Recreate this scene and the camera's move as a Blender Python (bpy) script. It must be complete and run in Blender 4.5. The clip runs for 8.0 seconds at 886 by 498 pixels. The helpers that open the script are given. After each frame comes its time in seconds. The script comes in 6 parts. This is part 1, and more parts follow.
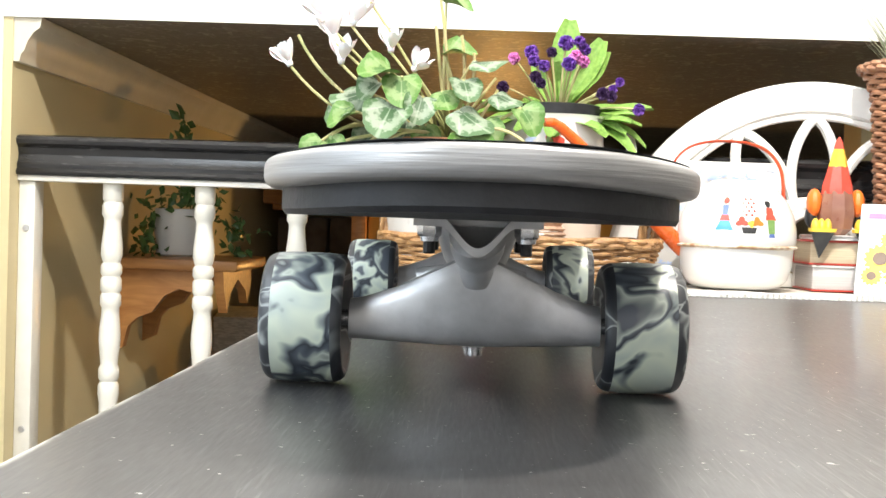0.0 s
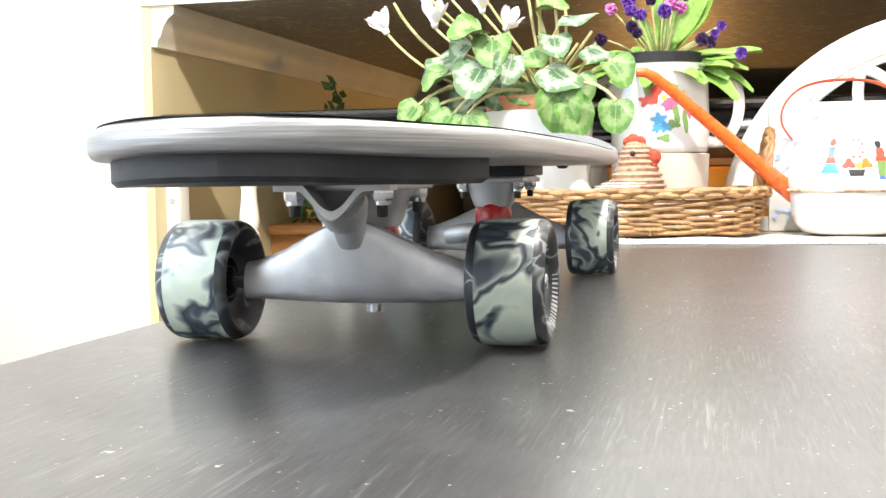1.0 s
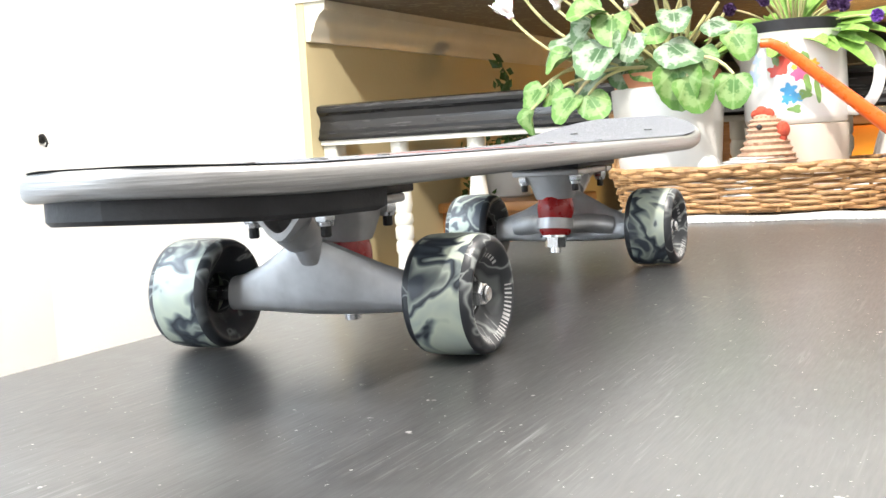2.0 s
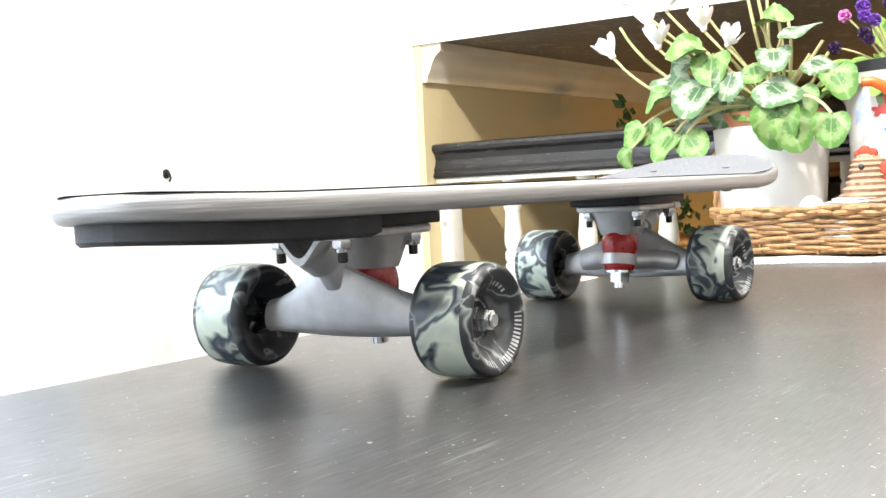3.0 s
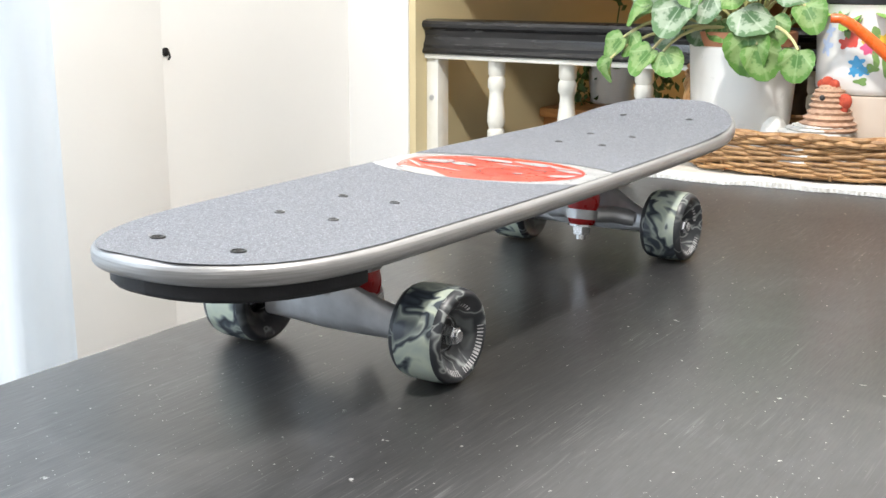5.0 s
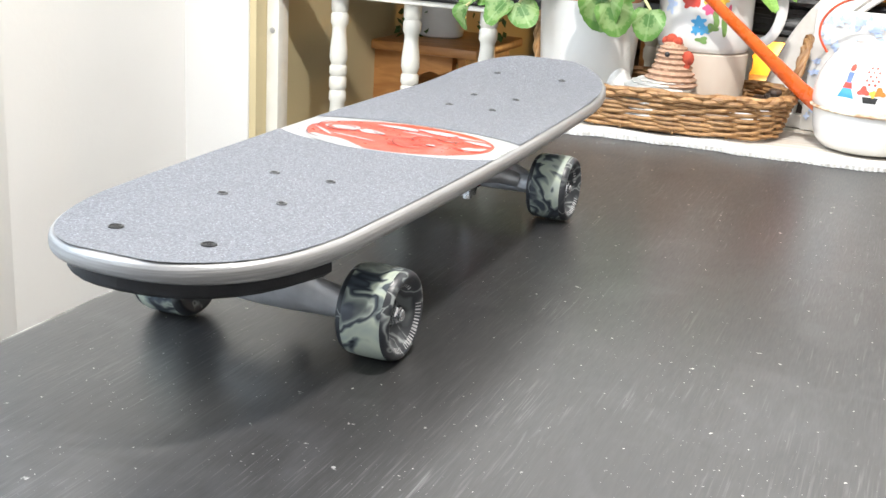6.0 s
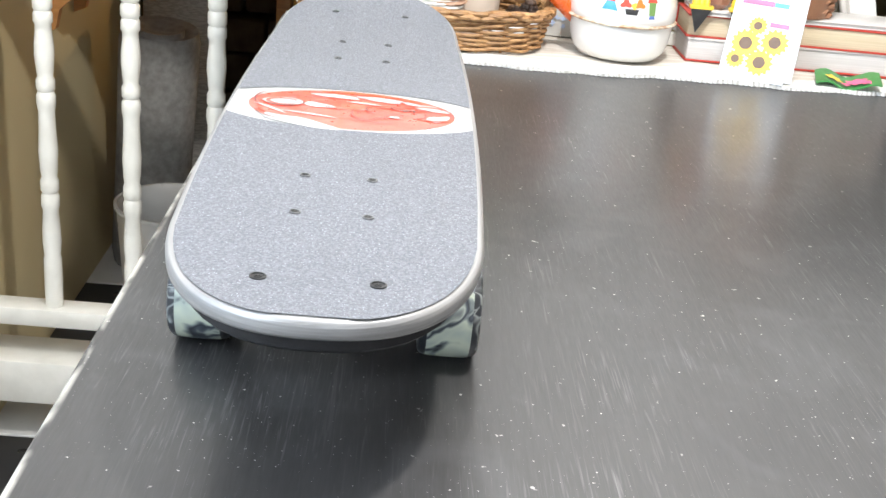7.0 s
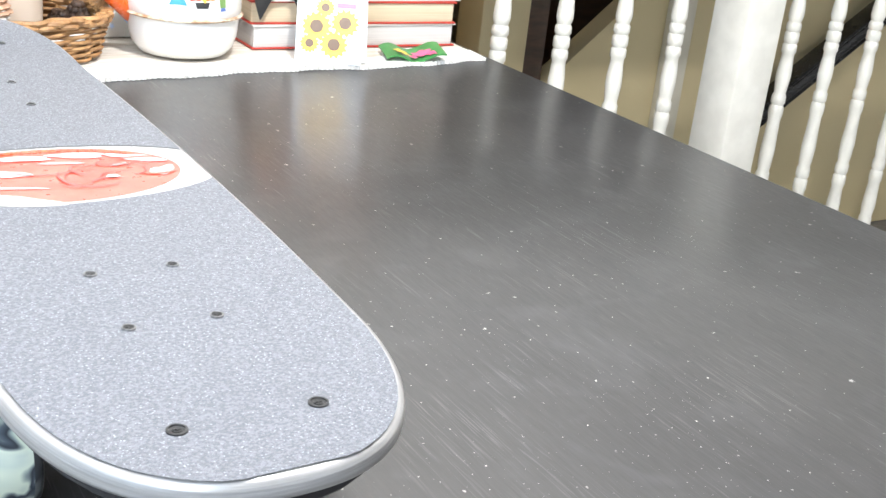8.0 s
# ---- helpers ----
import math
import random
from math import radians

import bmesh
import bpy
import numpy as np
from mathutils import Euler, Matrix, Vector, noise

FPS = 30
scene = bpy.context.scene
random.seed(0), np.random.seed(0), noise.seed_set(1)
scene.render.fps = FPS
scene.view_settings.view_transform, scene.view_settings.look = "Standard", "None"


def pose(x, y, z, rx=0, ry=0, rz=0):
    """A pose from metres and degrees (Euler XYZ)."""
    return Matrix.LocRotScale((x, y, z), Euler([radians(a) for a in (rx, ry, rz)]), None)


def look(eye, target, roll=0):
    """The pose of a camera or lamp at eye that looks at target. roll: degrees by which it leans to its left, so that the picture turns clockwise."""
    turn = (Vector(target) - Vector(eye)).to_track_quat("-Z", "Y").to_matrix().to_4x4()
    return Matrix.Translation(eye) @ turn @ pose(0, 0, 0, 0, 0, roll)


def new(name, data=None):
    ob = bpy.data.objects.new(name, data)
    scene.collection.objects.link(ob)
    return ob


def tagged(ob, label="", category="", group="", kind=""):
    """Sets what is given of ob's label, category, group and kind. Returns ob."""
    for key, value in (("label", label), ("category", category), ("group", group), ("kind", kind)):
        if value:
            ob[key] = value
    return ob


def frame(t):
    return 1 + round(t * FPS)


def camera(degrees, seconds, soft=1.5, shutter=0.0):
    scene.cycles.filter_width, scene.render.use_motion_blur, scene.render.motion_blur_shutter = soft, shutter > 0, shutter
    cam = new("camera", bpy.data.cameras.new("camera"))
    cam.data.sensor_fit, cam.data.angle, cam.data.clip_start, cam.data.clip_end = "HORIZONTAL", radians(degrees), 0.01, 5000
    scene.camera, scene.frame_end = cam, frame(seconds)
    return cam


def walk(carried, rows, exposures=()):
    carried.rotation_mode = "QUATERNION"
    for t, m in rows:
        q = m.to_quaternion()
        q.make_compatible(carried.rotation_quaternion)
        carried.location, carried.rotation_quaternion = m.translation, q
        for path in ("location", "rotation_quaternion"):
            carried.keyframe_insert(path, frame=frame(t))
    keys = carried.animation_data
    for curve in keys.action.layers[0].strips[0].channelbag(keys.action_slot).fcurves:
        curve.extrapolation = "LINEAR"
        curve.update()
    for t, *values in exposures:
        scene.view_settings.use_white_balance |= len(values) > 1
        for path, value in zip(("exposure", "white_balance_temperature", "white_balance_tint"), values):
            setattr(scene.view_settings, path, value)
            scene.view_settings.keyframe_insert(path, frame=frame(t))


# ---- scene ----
cam = camera(42.2, 8.0)
PATH = [
    (0, (0.002, -0.516, 0.075), (-0.051, 1.482, 0.025), 1.9),
    (0.5, (0.079, -0.52, 0.079), (-0.215, 1.457, 0.001), 1.5),
    (1, (0.169, -0.518, 0.079), (-0.299, 1.422, -0.05), -0.8),
    (1.5, (0.246, -0.502, 0.096), (-0.382, 1.391, -0.065), -1.5),
    (1.7, (0.274, -0.498, 0.102), (-0.471, 1.35, -0.073), -1.9),
    (2.8, (0.377, -0.485, 0.094), (-0.677, 1.209, -0.042), -4.6),
    (3, (0.388, -0.482, 0.093), (-0.726, 1.177, -0.003), -2.8),
    (3.5, (0.433, -0.464, 0.095), (-0.805, 1.106, 0.042), -2.5),
    (4, (0.457, -0.46, 0.138), (-0.754, 1.125, -0.006), -2.5),
    (4.5, (0.452, -0.503, 0.201), (-0.707, 1.092, -0.136), -0.9),
    (4.7, (0.45, -0.521, 0.218), (-0.672, 1.082, -0.193), -0.7),
    (5.8, (0.38, -0.593, 0.271), (-0.462, 1.134, -0.284), 3.2),
    (6, (0.358, -0.603, 0.284), (-0.35, 1.166, -0.323), 3.5),
    (6.2, (0.314, -0.614, 0.305), (-0.204, 1.213, -0.324), 4.1),
    (6.3, (0.288, -0.617, 0.313), (-0.117, 1.228, -0.300), 4.5),
    (6.5, (0.227, -0.623, 0.325), (-0.048, 1.242, -0.343), 5.6),
    (7, (0.038, -0.633, 0.335), (0.13, 1.209, -0.439), 5.8),
    (7.2, (0.003, -0.631, 0.342), (0.323, 1.186, -0.429), 5.5),
    (7.5, (-0.05, -0.592, 0.333), (0.592, 1.138, -0.439), 6.3),
    (8, (-0.152, -0.486, 0.331), (0.862, 1.073, -0.404), 6.3),
]
walk(cam, [(t, look(eye, target, roll)) for t, eye, target, roll in PATH],
     [(0, 0.12, 6700, 10), (0.5, 0.23, 6650, 10), (1.0, 0.48, 6600, 10), (1.5, 0.46, 6550, 10), (3.0, 0.52, 6500, 10), (3.5, 0.34, 6450, 10), (4.0, 0.07, 6420, 10), (4.5, -0.20, 6400, 10), (6.0, -0.06, 6320, 10), (7.0, -0.04, 6250, 10), (7.5, -0.04, 6200, 10), (8.0, 0.12, 6180, 10)])

# ---- light ----
def area_lamp(name, m, sx, sy, power, colour):
    d = bpy.data.lights.new(name, "AREA")
    d.shape, d.size, d.size_y, d.energy, d.color = "RECTANGLE", sx, sy, power, colour
    o = new(name, d)
    o.matrix_world = m
    return o


world = bpy.data.worlds.new("sky")
scene.world = world
world.use_nodes = True
wn = world.node_tree
sky = wn.nodes.new("ShaderNodeTexSky")
sky.sky_type, sky.sun_disc, sky.sun_elevation, sky.sun_rotation = "NISHITA", False, radians(38), radians(250)
wn.nodes["Background"].inputs[1].default_value = 0.12
wn.links.new(sky.outputs[0], wn.nodes["Background"].inputs[0])
sun = new("sun", bpy.data.lights.new("sun", "SUN"))
sun.data.energy, sun.data.angle, sun.data.color = 2.0, radians(0.5), (1.0, 0.95, 0.88)
sun.matrix_world = look((-4, -1.5, 3.4), (0, 0, 0))
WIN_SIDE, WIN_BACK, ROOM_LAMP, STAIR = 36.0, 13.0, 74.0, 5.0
area_lamp("side_window_light", look((-0.71, -0.55, 0.75), (0.6, 0.1, 0.1)), 1.0, 1.3, WIN_SIDE, (0.80, 0.90, 1.0))
area_lamp("back_window_light", look((0.9, -2.35, 0.85), (0.0, 0.9, 0.1)), 1.7, 1.2, WIN_BACK, (1.0, 0.965, 0.955))
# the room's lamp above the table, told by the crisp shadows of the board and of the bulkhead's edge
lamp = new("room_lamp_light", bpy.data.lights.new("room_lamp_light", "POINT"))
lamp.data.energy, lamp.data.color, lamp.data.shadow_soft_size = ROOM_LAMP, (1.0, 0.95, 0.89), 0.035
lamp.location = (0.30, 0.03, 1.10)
bulb = new("stair_lamp_light", bpy.data.lights.new("stair_lamp_light", "POINT"))
bulb.data.energy, bulb.data.color, bulb.data.shadow_soft_size = STAIR, (1.0, 0.62, 0.22), 0.05
bulb.location = (0.05, 2.3, -0.06)

# ---- materials ----
def mat(name, c1, c2=None, rough=0.5, metal=0.0, scale=20.0, bump=0.0, bscale=None, detail=4.0, stretch=(1, 1, 1), spec=0.5, distort=0.0, lo=0.35, hi=0.65, coat=0.0, rvar=0.08, subsurface=0.0):
    m = bpy.data.materials.new(name)
    m.use_nodes = True
    nt = m.node_tree
    b = nt.nodes["Principled BSDF"]
    b.inputs["Roughness"].default_value, b.inputs["Metallic"].default_value = rough, metal
    b.inputs["Specular IOR Level"].default_value = spec
    b.inputs["Coat Weight"].default_value = coat
    b.inputs["Subsurface Weight"].default_value = subsurface
    tc = nt.nodes.new("ShaderNodeTexCoord")
    mp = nt.nodes.new("ShaderNodeMapping")
    mp.inputs["Scale"].default_value = stretch
    nt.links.new(tc.outputs["Object"], mp.inputs[0])
    n = nt.nodes.new("ShaderNodeTexNoise")
    n.inputs["Scale"].default_value, n.inputs["Detail"].default_value, n.inputs["Distortion"].default_value = scale, detail, distort
    nt.links.new(mp.outputs[0], n.inputs["Vector"])
    r = nt.nodes.new("ShaderNodeValToRGB")
    c2 = c2 or tuple(v * 0.86 for v in c1)
    r.color_ramp.elements[0].position, r.color_ramp.elements[1].position = lo, hi
    r.color_ramp.elements[0].color, r.color_ramp.elements[1].color = (*c1, 1), (*c2, 1)
    nt.links.new(n.outputs["Fac"], r.inputs[0])
    nt.links.new(r.outputs[0], b.inputs["Base Color"])
    mr = nt.nodes.new("ShaderNodeMapRange")
    mr.inputs["To Min"].default_value, mr.inputs["To Max"].default_value = max(0.02, rough - rvar), min(1, rough + rvar)
    n2 = nt.nodes.new("ShaderNodeTexNoise")
    n2.inputs["Scale"].default_value, n2.inputs["Detail"].default_value = scale * 3.7, 3
    nt.links.new(mp.outputs[0], n2.inputs["Vector"])
    nt.links.new(n2.outputs["Fac"], mr.inputs[0])
    nt.links.new(mr.outputs[0], b.inputs["Roughness"])
    if bump:
        n3 = nt.nodes.new("ShaderNodeTexNoise")
        n3.inputs["Scale"].default_value, n3.inputs["Detail"].default_value = bscale or scale * 4, 5
        nt.links.new(mp.outputs[0], n3.inputs["Vector"])
        bp = nt.nodes.new("ShaderNodeBump")
        bp.inputs["Strength"].default_value, bp.inputs["Distance"].default_value = min(1, bump), 0.002
        nt.links.new(n3.outputs["Fac"], bp.inputs["Height"])
        nt.links.new(bp.outputs[0], b.inputs["Normal"])
    return m


def island(m, amount=0.3):
    """Varies a material's colour from piece to piece."""
    nt = m.node_tree
    b = nt.nodes["Principled BSDF"]
    old = b.inputs["Base Color"].links[0].from_socket
    info = nt.nodes.new("ShaderNodeObjectInfo")
    geo = nt.nodes.new("ShaderNodeNewGeometry")
    add = nt.nodes.new("ShaderNodeMath")
    add.operation = "ADD"
    nt.links.new(info.outputs["Random"], add.inputs[0])
    nt.links.new(geo.outputs["Random Per Island"], add.inputs[1])
    mr = nt.nodes.new("ShaderNodeMapRange")
    mr.inputs["From Max"].default_value = 2
    mr.inputs["To Min"].default_value, mr.inputs["To Max"].default_value = 1 - amount, 1 + amount
    nt.links.new(add.outputs[0], mr.inputs[0])
    hsv = nt.nodes.new("ShaderNodeHueSaturation")
    nt.links.new(old, hsv.inputs["Color"])
    nt.links.new(mr.outputs[0], hsv.inputs["Value"])
    nt.links.new(hsv.outputs[0], b.inputs["Base Color"])
    return m


def table_paint():
    """Black brushed paint, worn: brush strokes along y, pale scratches and specks."""
    m = mat("black_table_paint", (0.0110, 0.0107, 0.0112), (0.0175, 0.0170, 0.0172), 0.5, scale=6, bump=0.07, bscale=9, stretch=(34, 3.0, 3), rvar=0.07, spec=0.58, coat=0.56)
    m.node_tree.nodes["Principled BSDF"].inputs["Coat Roughness"].default_value = 0.25
    nt = m.node_tree
    b = nt.nodes["Principled BSDF"]
    old = b.inputs["Base Color"].links[0].from_socket
    tc = nt.nodes["Texture Coordinate"]

    def marks(scale, stretch, rot, lo, hi, distortion=0.0):
        mp = nt.nodes.new("ShaderNodeMapping")
        mp.inputs["Scale"].default_value, mp.inputs["Rotation"].default_value = stretch, (0, 0, radians(rot))
        nt.links.new(tc.outputs["Object"], mp.inputs[0])
        n = nt.nodes.new("ShaderNodeTexNoise")
        n.inputs["Scale"].default_value, n.inputs["Detail"].default_value, n.inputs["Distortion"].default_value = scale, 3, distortion
        nt.links.new(mp.outputs[0], n.inputs["Vector"])
        r = nt.nodes.new("ShaderNodeMapRange")
        r.inputs["From Min"].default_value, r.inputs["From Max"].default_value = lo, hi
        nt.links.new(n.outputs["Fac"], r.inputs[0])
        return r.outputs[0]

    def mul(a, c):
        x = nt.nodes.new("ShaderNodeMath")
        x.operation = "MULTIPLY"
        nt.links.new(a, x.inputs[0])
        if isinstance(c, float):
            x.inputs[1].default_value = c
        else:
            nt.links.new(c, x.inputs[1])
        return x.outputs[0]

    def blend(base, fac, colour):
        mx = nt.nodes.new("ShaderNodeMix")
        mx.data_type = "RGBA"
        nt.links.new(fac, mx.inputs["Factor"])
        nt.links.new(base, mx.inputs["A"])
        mx.inputs["B"].default_value = (*colour, 1)
        return mx.outputs["Result"]

    patch = marks(9, (1, 1, 1), 0, 0.52, 0.66)
    out = blend(old, mul(mul(marks(48, (12, 0.35, 1), 24, 0.57, 0.70, 0.9), patch), 0.12), (0.3, 0.29, 0.28))
    out = blend(out, mul(mul(marks(52, (11, 0.35, 1), -52, 0.57, 0.70, 0.9), marks(7, (1, 1, 1), 40, 0.5, 0.62)), 0.16), (0.34, 0.33, 0.32))
    out = blend(out, mul(marks(210, (1, 1, 1), 10, 0.715, 0.74), 0.85), (0.55, 0.54, 0.5))
    out = blend(out, mul(marks(3.5, (1, 1, 1), 0, 0.5, 0.75), 0.22), (0.06, 0.057, 0.054))
    out = blend(out, mul(marks(95, (1, 1, 1), 70, 0.725, 0.75), 0.7), (0.42, 0.41, 0.39))
    out = blend(out, mul(marks(90, (11, 0.5, 1), 8, 0.70, 0.78), 0.1), (0.22, 0.22, 0.22))
    # fine dust, and long scuffs that cross the grain
    out = blend(out, mul(mul(marks(430, (1, 1, 1), 33, 0.70, 0.73), marks(5, (1, 1, 1), 15, 0.44, 0.60)), 0.8), (0.5, 0.5, 0.48))
    out = blend(out, mul(mul(marks(30, (10, 0.5, 1), 63, 0.60, 0.72, 1.4), marks(6, (1, 1, 1), 80, 0.50, 0.62)), 0.16), (0.36, 0.36, 0.36))
    out = blend(out, mul(marks(11, (1, 1, 1), 55, 0.52, 0.70, 1.5), 0.16), (0.085, 0.085, 0.09))
    # paint rubbed off along the long edge
    sep = nt.nodes.new("ShaderNodeSeparateXYZ")
    nt.links.new(tc.outputs["Object"], sep.inputs[0])
    rim = nt.nodes.new("ShaderNodeMapRange")
    rim.inputs["From Min"].default_value, rim.inputs["From Max"].default_value = -0.1305, -0.1345
    nt.links.new(sep.outputs[0], rim.inputs[0])
    out = blend(out, mul(mul(rim.outputs[0], marks(38, (1, 0.5, 1), 0, 0.42, 0.54)), 0.9), (0.52, 0.49, 0.43))
    nt.links.new(out, b.inputs["Base Color"])
    return m


def grip_paint():
    m = mat("grip_grit", (0.105, 0.111, 0.128), (0.17, 0.176, 0.197), 0.62, scale=600, detail=2, bump=0.9, bscale=900, lo=0.42, hi=0.62, spec=0.7)
    nt = m.node_tree
    b = nt.nodes["Principled BSDF"]
    tc = nt.nodes["Texture Coordinate"]
    # Sparkle of single grains, painted as pale cells into the base colour.
    v = nt.nodes.new("ShaderNodeTexVoronoi")
    v.inputs["Scale"].default_value = 1700
    nt.links.new(tc.outputs["Object"], v.inputs["Vector"])
    r = nt.nodes.new("ShaderNodeMapRange")
    sep = nt.nodes.new("ShaderNodeSeparateColor")
    nt.links.new(v.outputs["Color"], sep.inputs[0])
    r.inputs["From Min"].default_value, r.inputs["From Max"].default_value = 0.965, 0.99
    nt.links.new(sep.outputs[0], r.inputs[0])
    old = b.inputs["Base Color"].links[0].from_socket
    mx = nt.nodes.new("ShaderNodeMix")
    mx.data_type = "RGBA"
    nt.links.new(r.outputs[0], mx.inputs["Factor"])
    nt.links.new(old, mx.inputs["A"])
    mx.inputs["B"].default_value = (0.36, 0.375, 0.41, 1)
    nt.links.new(mx.outputs["Result"], b.inputs["Base Color"])
    return m


M_TABLE, M_GRIP = table_paint(), grip_paint()
M_DECK = mat("silver_deck_side", (0.25, 0.245, 0.24), (0.34, 0.335, 0.33), 0.36, 0.4, scale=40, stretch=(0.5, 0.12, 14), bump=0.2, bscale=60)
M_BLACKPL = mat("black_plastic", (0.011, 0.011, 0.012), (0.018, 0.018, 0.02), 0.55, scale=90, bump=0.08, bscale=500, spec=0.35)
M_ALU = mat("cast_aluminium", (0.47, 0.47, 0.475), (0.6, 0.6, 0.605), 0.45, 0.6, scale=60, bump=0.05, bscale=400)
M_STEEL = mat("zinc_steel", (0.55, 0.56, 0.58), (0.7, 0.7, 0.71), 0.24, 1.0, scale=80)
M_DARKBOLT = mat("black_oxide_bolt", (0.012, 0.012, 0.013), (0.03, 0.03, 0.03), 0.4, 0.3, scale=300)
M_BUSH = mat("red_urethane", (0.34, 0.012, 0.014), (0.45, 0.02, 0.02), 0.28, scale=40, subsurface=0.1)


def marble(name, stops, scale, warp, rough):
    """Poured two-colour urethane: drawn-out swirls with soft and hard edges."""
    m = mat(name, (0.1, 0.1, 0.1), None, rough, scale=scale, rvar=0.05)
    nt = m.node_tree
    tc = nt.nodes["Texture Coordinate"]
    info = nt.nodes.new("ShaderNodeObjectInfo")
    shift = nt.nodes.new("ShaderNodeVectorMath")
    shift.operation = "MULTIPLY_ADD"
    shift.inputs[1].default_value = (1, 1, 1)
    nt.links.new(tc.outputs["Object"], shift.inputs[0])
    nt.links.new(info.outputs["Random"], shift.inputs[2])
    v = shift.outputs[0]
    for sc, amount in ((scale * 0.6, warp), (scale * 1.5, warp * 0.45)):
        n = nt.nodes.new("ShaderNodeTexNoise")
        n.inputs["Scale"].default_value, n.inputs["Detail"].default_value = sc, 1.0
        nt.links.new(v, n.inputs["Vector"])
        add = nt.nodes.new("ShaderNodeVectorMath")
        add.operation = "MULTIPLY_ADD"
        add.inputs[1].default_value = (amount,) * 3
        nt.links.new(n.outputs["Color"], add.inputs[0])
        nt.links.new(v, add.inputs[2])
        v = add.outputs[0]
    n = nt.nodes.new("ShaderNodeTexNoise")
    n.inputs["Scale"].default_value, n.inputs["Detail"].default_value = scale, 2.5
    nt.links.new(v, n.inputs["Vector"])
    r = nt.nodes.new("ShaderNodeValToRGB")
    for k, (p, c) in enumerate(stops):
        e = r.color_ramp.elements[k] if k < 2 else r.color_ramp.elements.new(p)
        e.position, e.color = p, (*c, 1)
    nt.links.new(n.outputs["Fac"], r.inputs[0])
    nt.links.new(r.outputs[0], nt.nodes["Principled BSDF"].inputs["Base Color"])
    return m


M_WHEEL = marble("marbled_urethane", [(0.34, (0.05, 0.06, 0.075)), (0.40, (0.34, 0.38, 0.33)), (0.43, (0.06, 0.075, 0.09)), (0.465, (0.014, 0.018, 0.027)), (0.485, (0.16, 0.19, 0.19)), (0.515, (0.46, 0.51, 0.41)), (0.60, (0.36, 0.41, 0.37)), (0.63, (0.06, 0.075, 0.09))], 31, 0.05, 0.36)
M_CORE = marble("dark_wheel_face", [(0.3, (0.016, 0.018, 0.022)), (0.47, (0.022, 0.025, 0.03)), (0.49, (0.26, 0.28, 0.27)), (0.52, (0.03, 0.033, 0.038)), (0.62, (0.02, 0.022, 0.026)), (0.70, (0.10, 0.11, 0.11))], 32, 0.06, 0.4)
M_PRINTW = mat("white_print", (0.5, 0.5, 0.5), (0.34, 0.34, 0.34), 0.5, scale=200)
M_GRAPHW = mat("pale_deck_graphic", (0.34, 0.34, 0.34), (0.42, 0.42, 0.41), 0.3, scale=60, coat=0.4)
M_GRAPHR = mat("red_print", (0.62, 0.045, 0.02), (0.72, 0.08, 0.045), 0.3, scale=45, coat=0.4)
M_GRAPHO = mat("orange_print", (0.72, 0.10, 0.015), (0.62, 0.06, 0.012), 0.3, scale=60, coat=0.4)
M_GRAPHD = mat("dark_print", (0.12, 0.05, 0.03), (0.25, 0.03, 0.02), 0.32, scale=120, coat=0.3)
M_WHITEWALL = mat("white_wall_paint", (0.8, 0.79, 0.765), (0.77, 0.76, 0.73), 0.6, scale=2.5, bump=0.12, bscale=120)
M_CREAM = mat("cream_wall_paint", (0.66, 0.56, 0.33), (0.62, 0.52, 0.3), 0.55, scale=2.0, bump=0.2, bscale=160)
M_CREAMTRIM = mat("cream_trim_paint", (0.7, 0.66, 0.55), (0.64, 0.6, 0.49), 0.42, scale=14, bump=0.12, bscale=60)
M_GLOSSBLACK = mat("black_gloss_paint", (0.012, 0.012, 0.013), (0.02, 0.02, 0.021), 0.25, scale=14, bump=0.08, bscale=30, stretch=(0.4, 4, 4))
M_IVORY = mat("ivory_gloss_paint", (0.78, 0.76, 0.69), (0.7, 0.68, 0.61), 0.35, scale=25, bump=0.12, bscale=120)
M_SOFFIT = mat("embossed_taupe_paper", (0.165, 0.142, 0.115), (0.34, 0.30, 0.25), 0.5, scale=60, stretch=(0.8, 0.7, 1), detail=3, distort=1.6, lo=0.55, hi=0.66, bump=0.6, bscale=75)
M_CEIL = mat("ceiling_paint", (0.82, 0.81, 0.79), None, 0.8, scale=3)
M_TILEW = island(mat("white_floor_tile", (0.7, 0.69, 0.66), (0.62, 0.61, 0.58), 0.3, scale=9), 0.06)
M_TILEB = island(mat("black_floor_tile", (0.02, 0.02, 0.022), (0.035, 0.035, 0.036), 0.3, scale=9), 0.2)
M_GROUT = mat("grout", (0.25, 0.24, 0.22), (0.2, 0.19, 0.18), 0.9, scale=60)
M_PINE = mat("orange_pine", (0.42, 0.18, 0.055), (0.56, 0.27, 0.09), 0.38, scale=5, stretch=(3, 14, 14), distort=0.8, bump=0.1, bscale=40)
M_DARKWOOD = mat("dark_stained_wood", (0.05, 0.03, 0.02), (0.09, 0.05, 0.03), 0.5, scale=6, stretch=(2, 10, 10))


# ---- mesh helpers ----
def box(bm, x0, x1, y0, y1, z0, z1, bevel=0.0, seg=2):
    g = bmesh.ops.create_cube(bm, size=1)
    bmesh.ops.scale(bm, vec=(x1 - x0, y1 - y0, z1 - z0), verts=g["verts"])
    bmesh.ops.translate(bm, vec=((x0 + x1) / 2, (y0 + y1) / 2, (z0 + z1) / 2), verts=g["verts"])
    if bevel:
        edges = list({e for v in g["verts"] for e in v.link_edges})
        bmesh.ops.bevel(bm, geom=edges, offset=bevel, segments=seg, affect="EDGES", profile=0.5)
    return bm


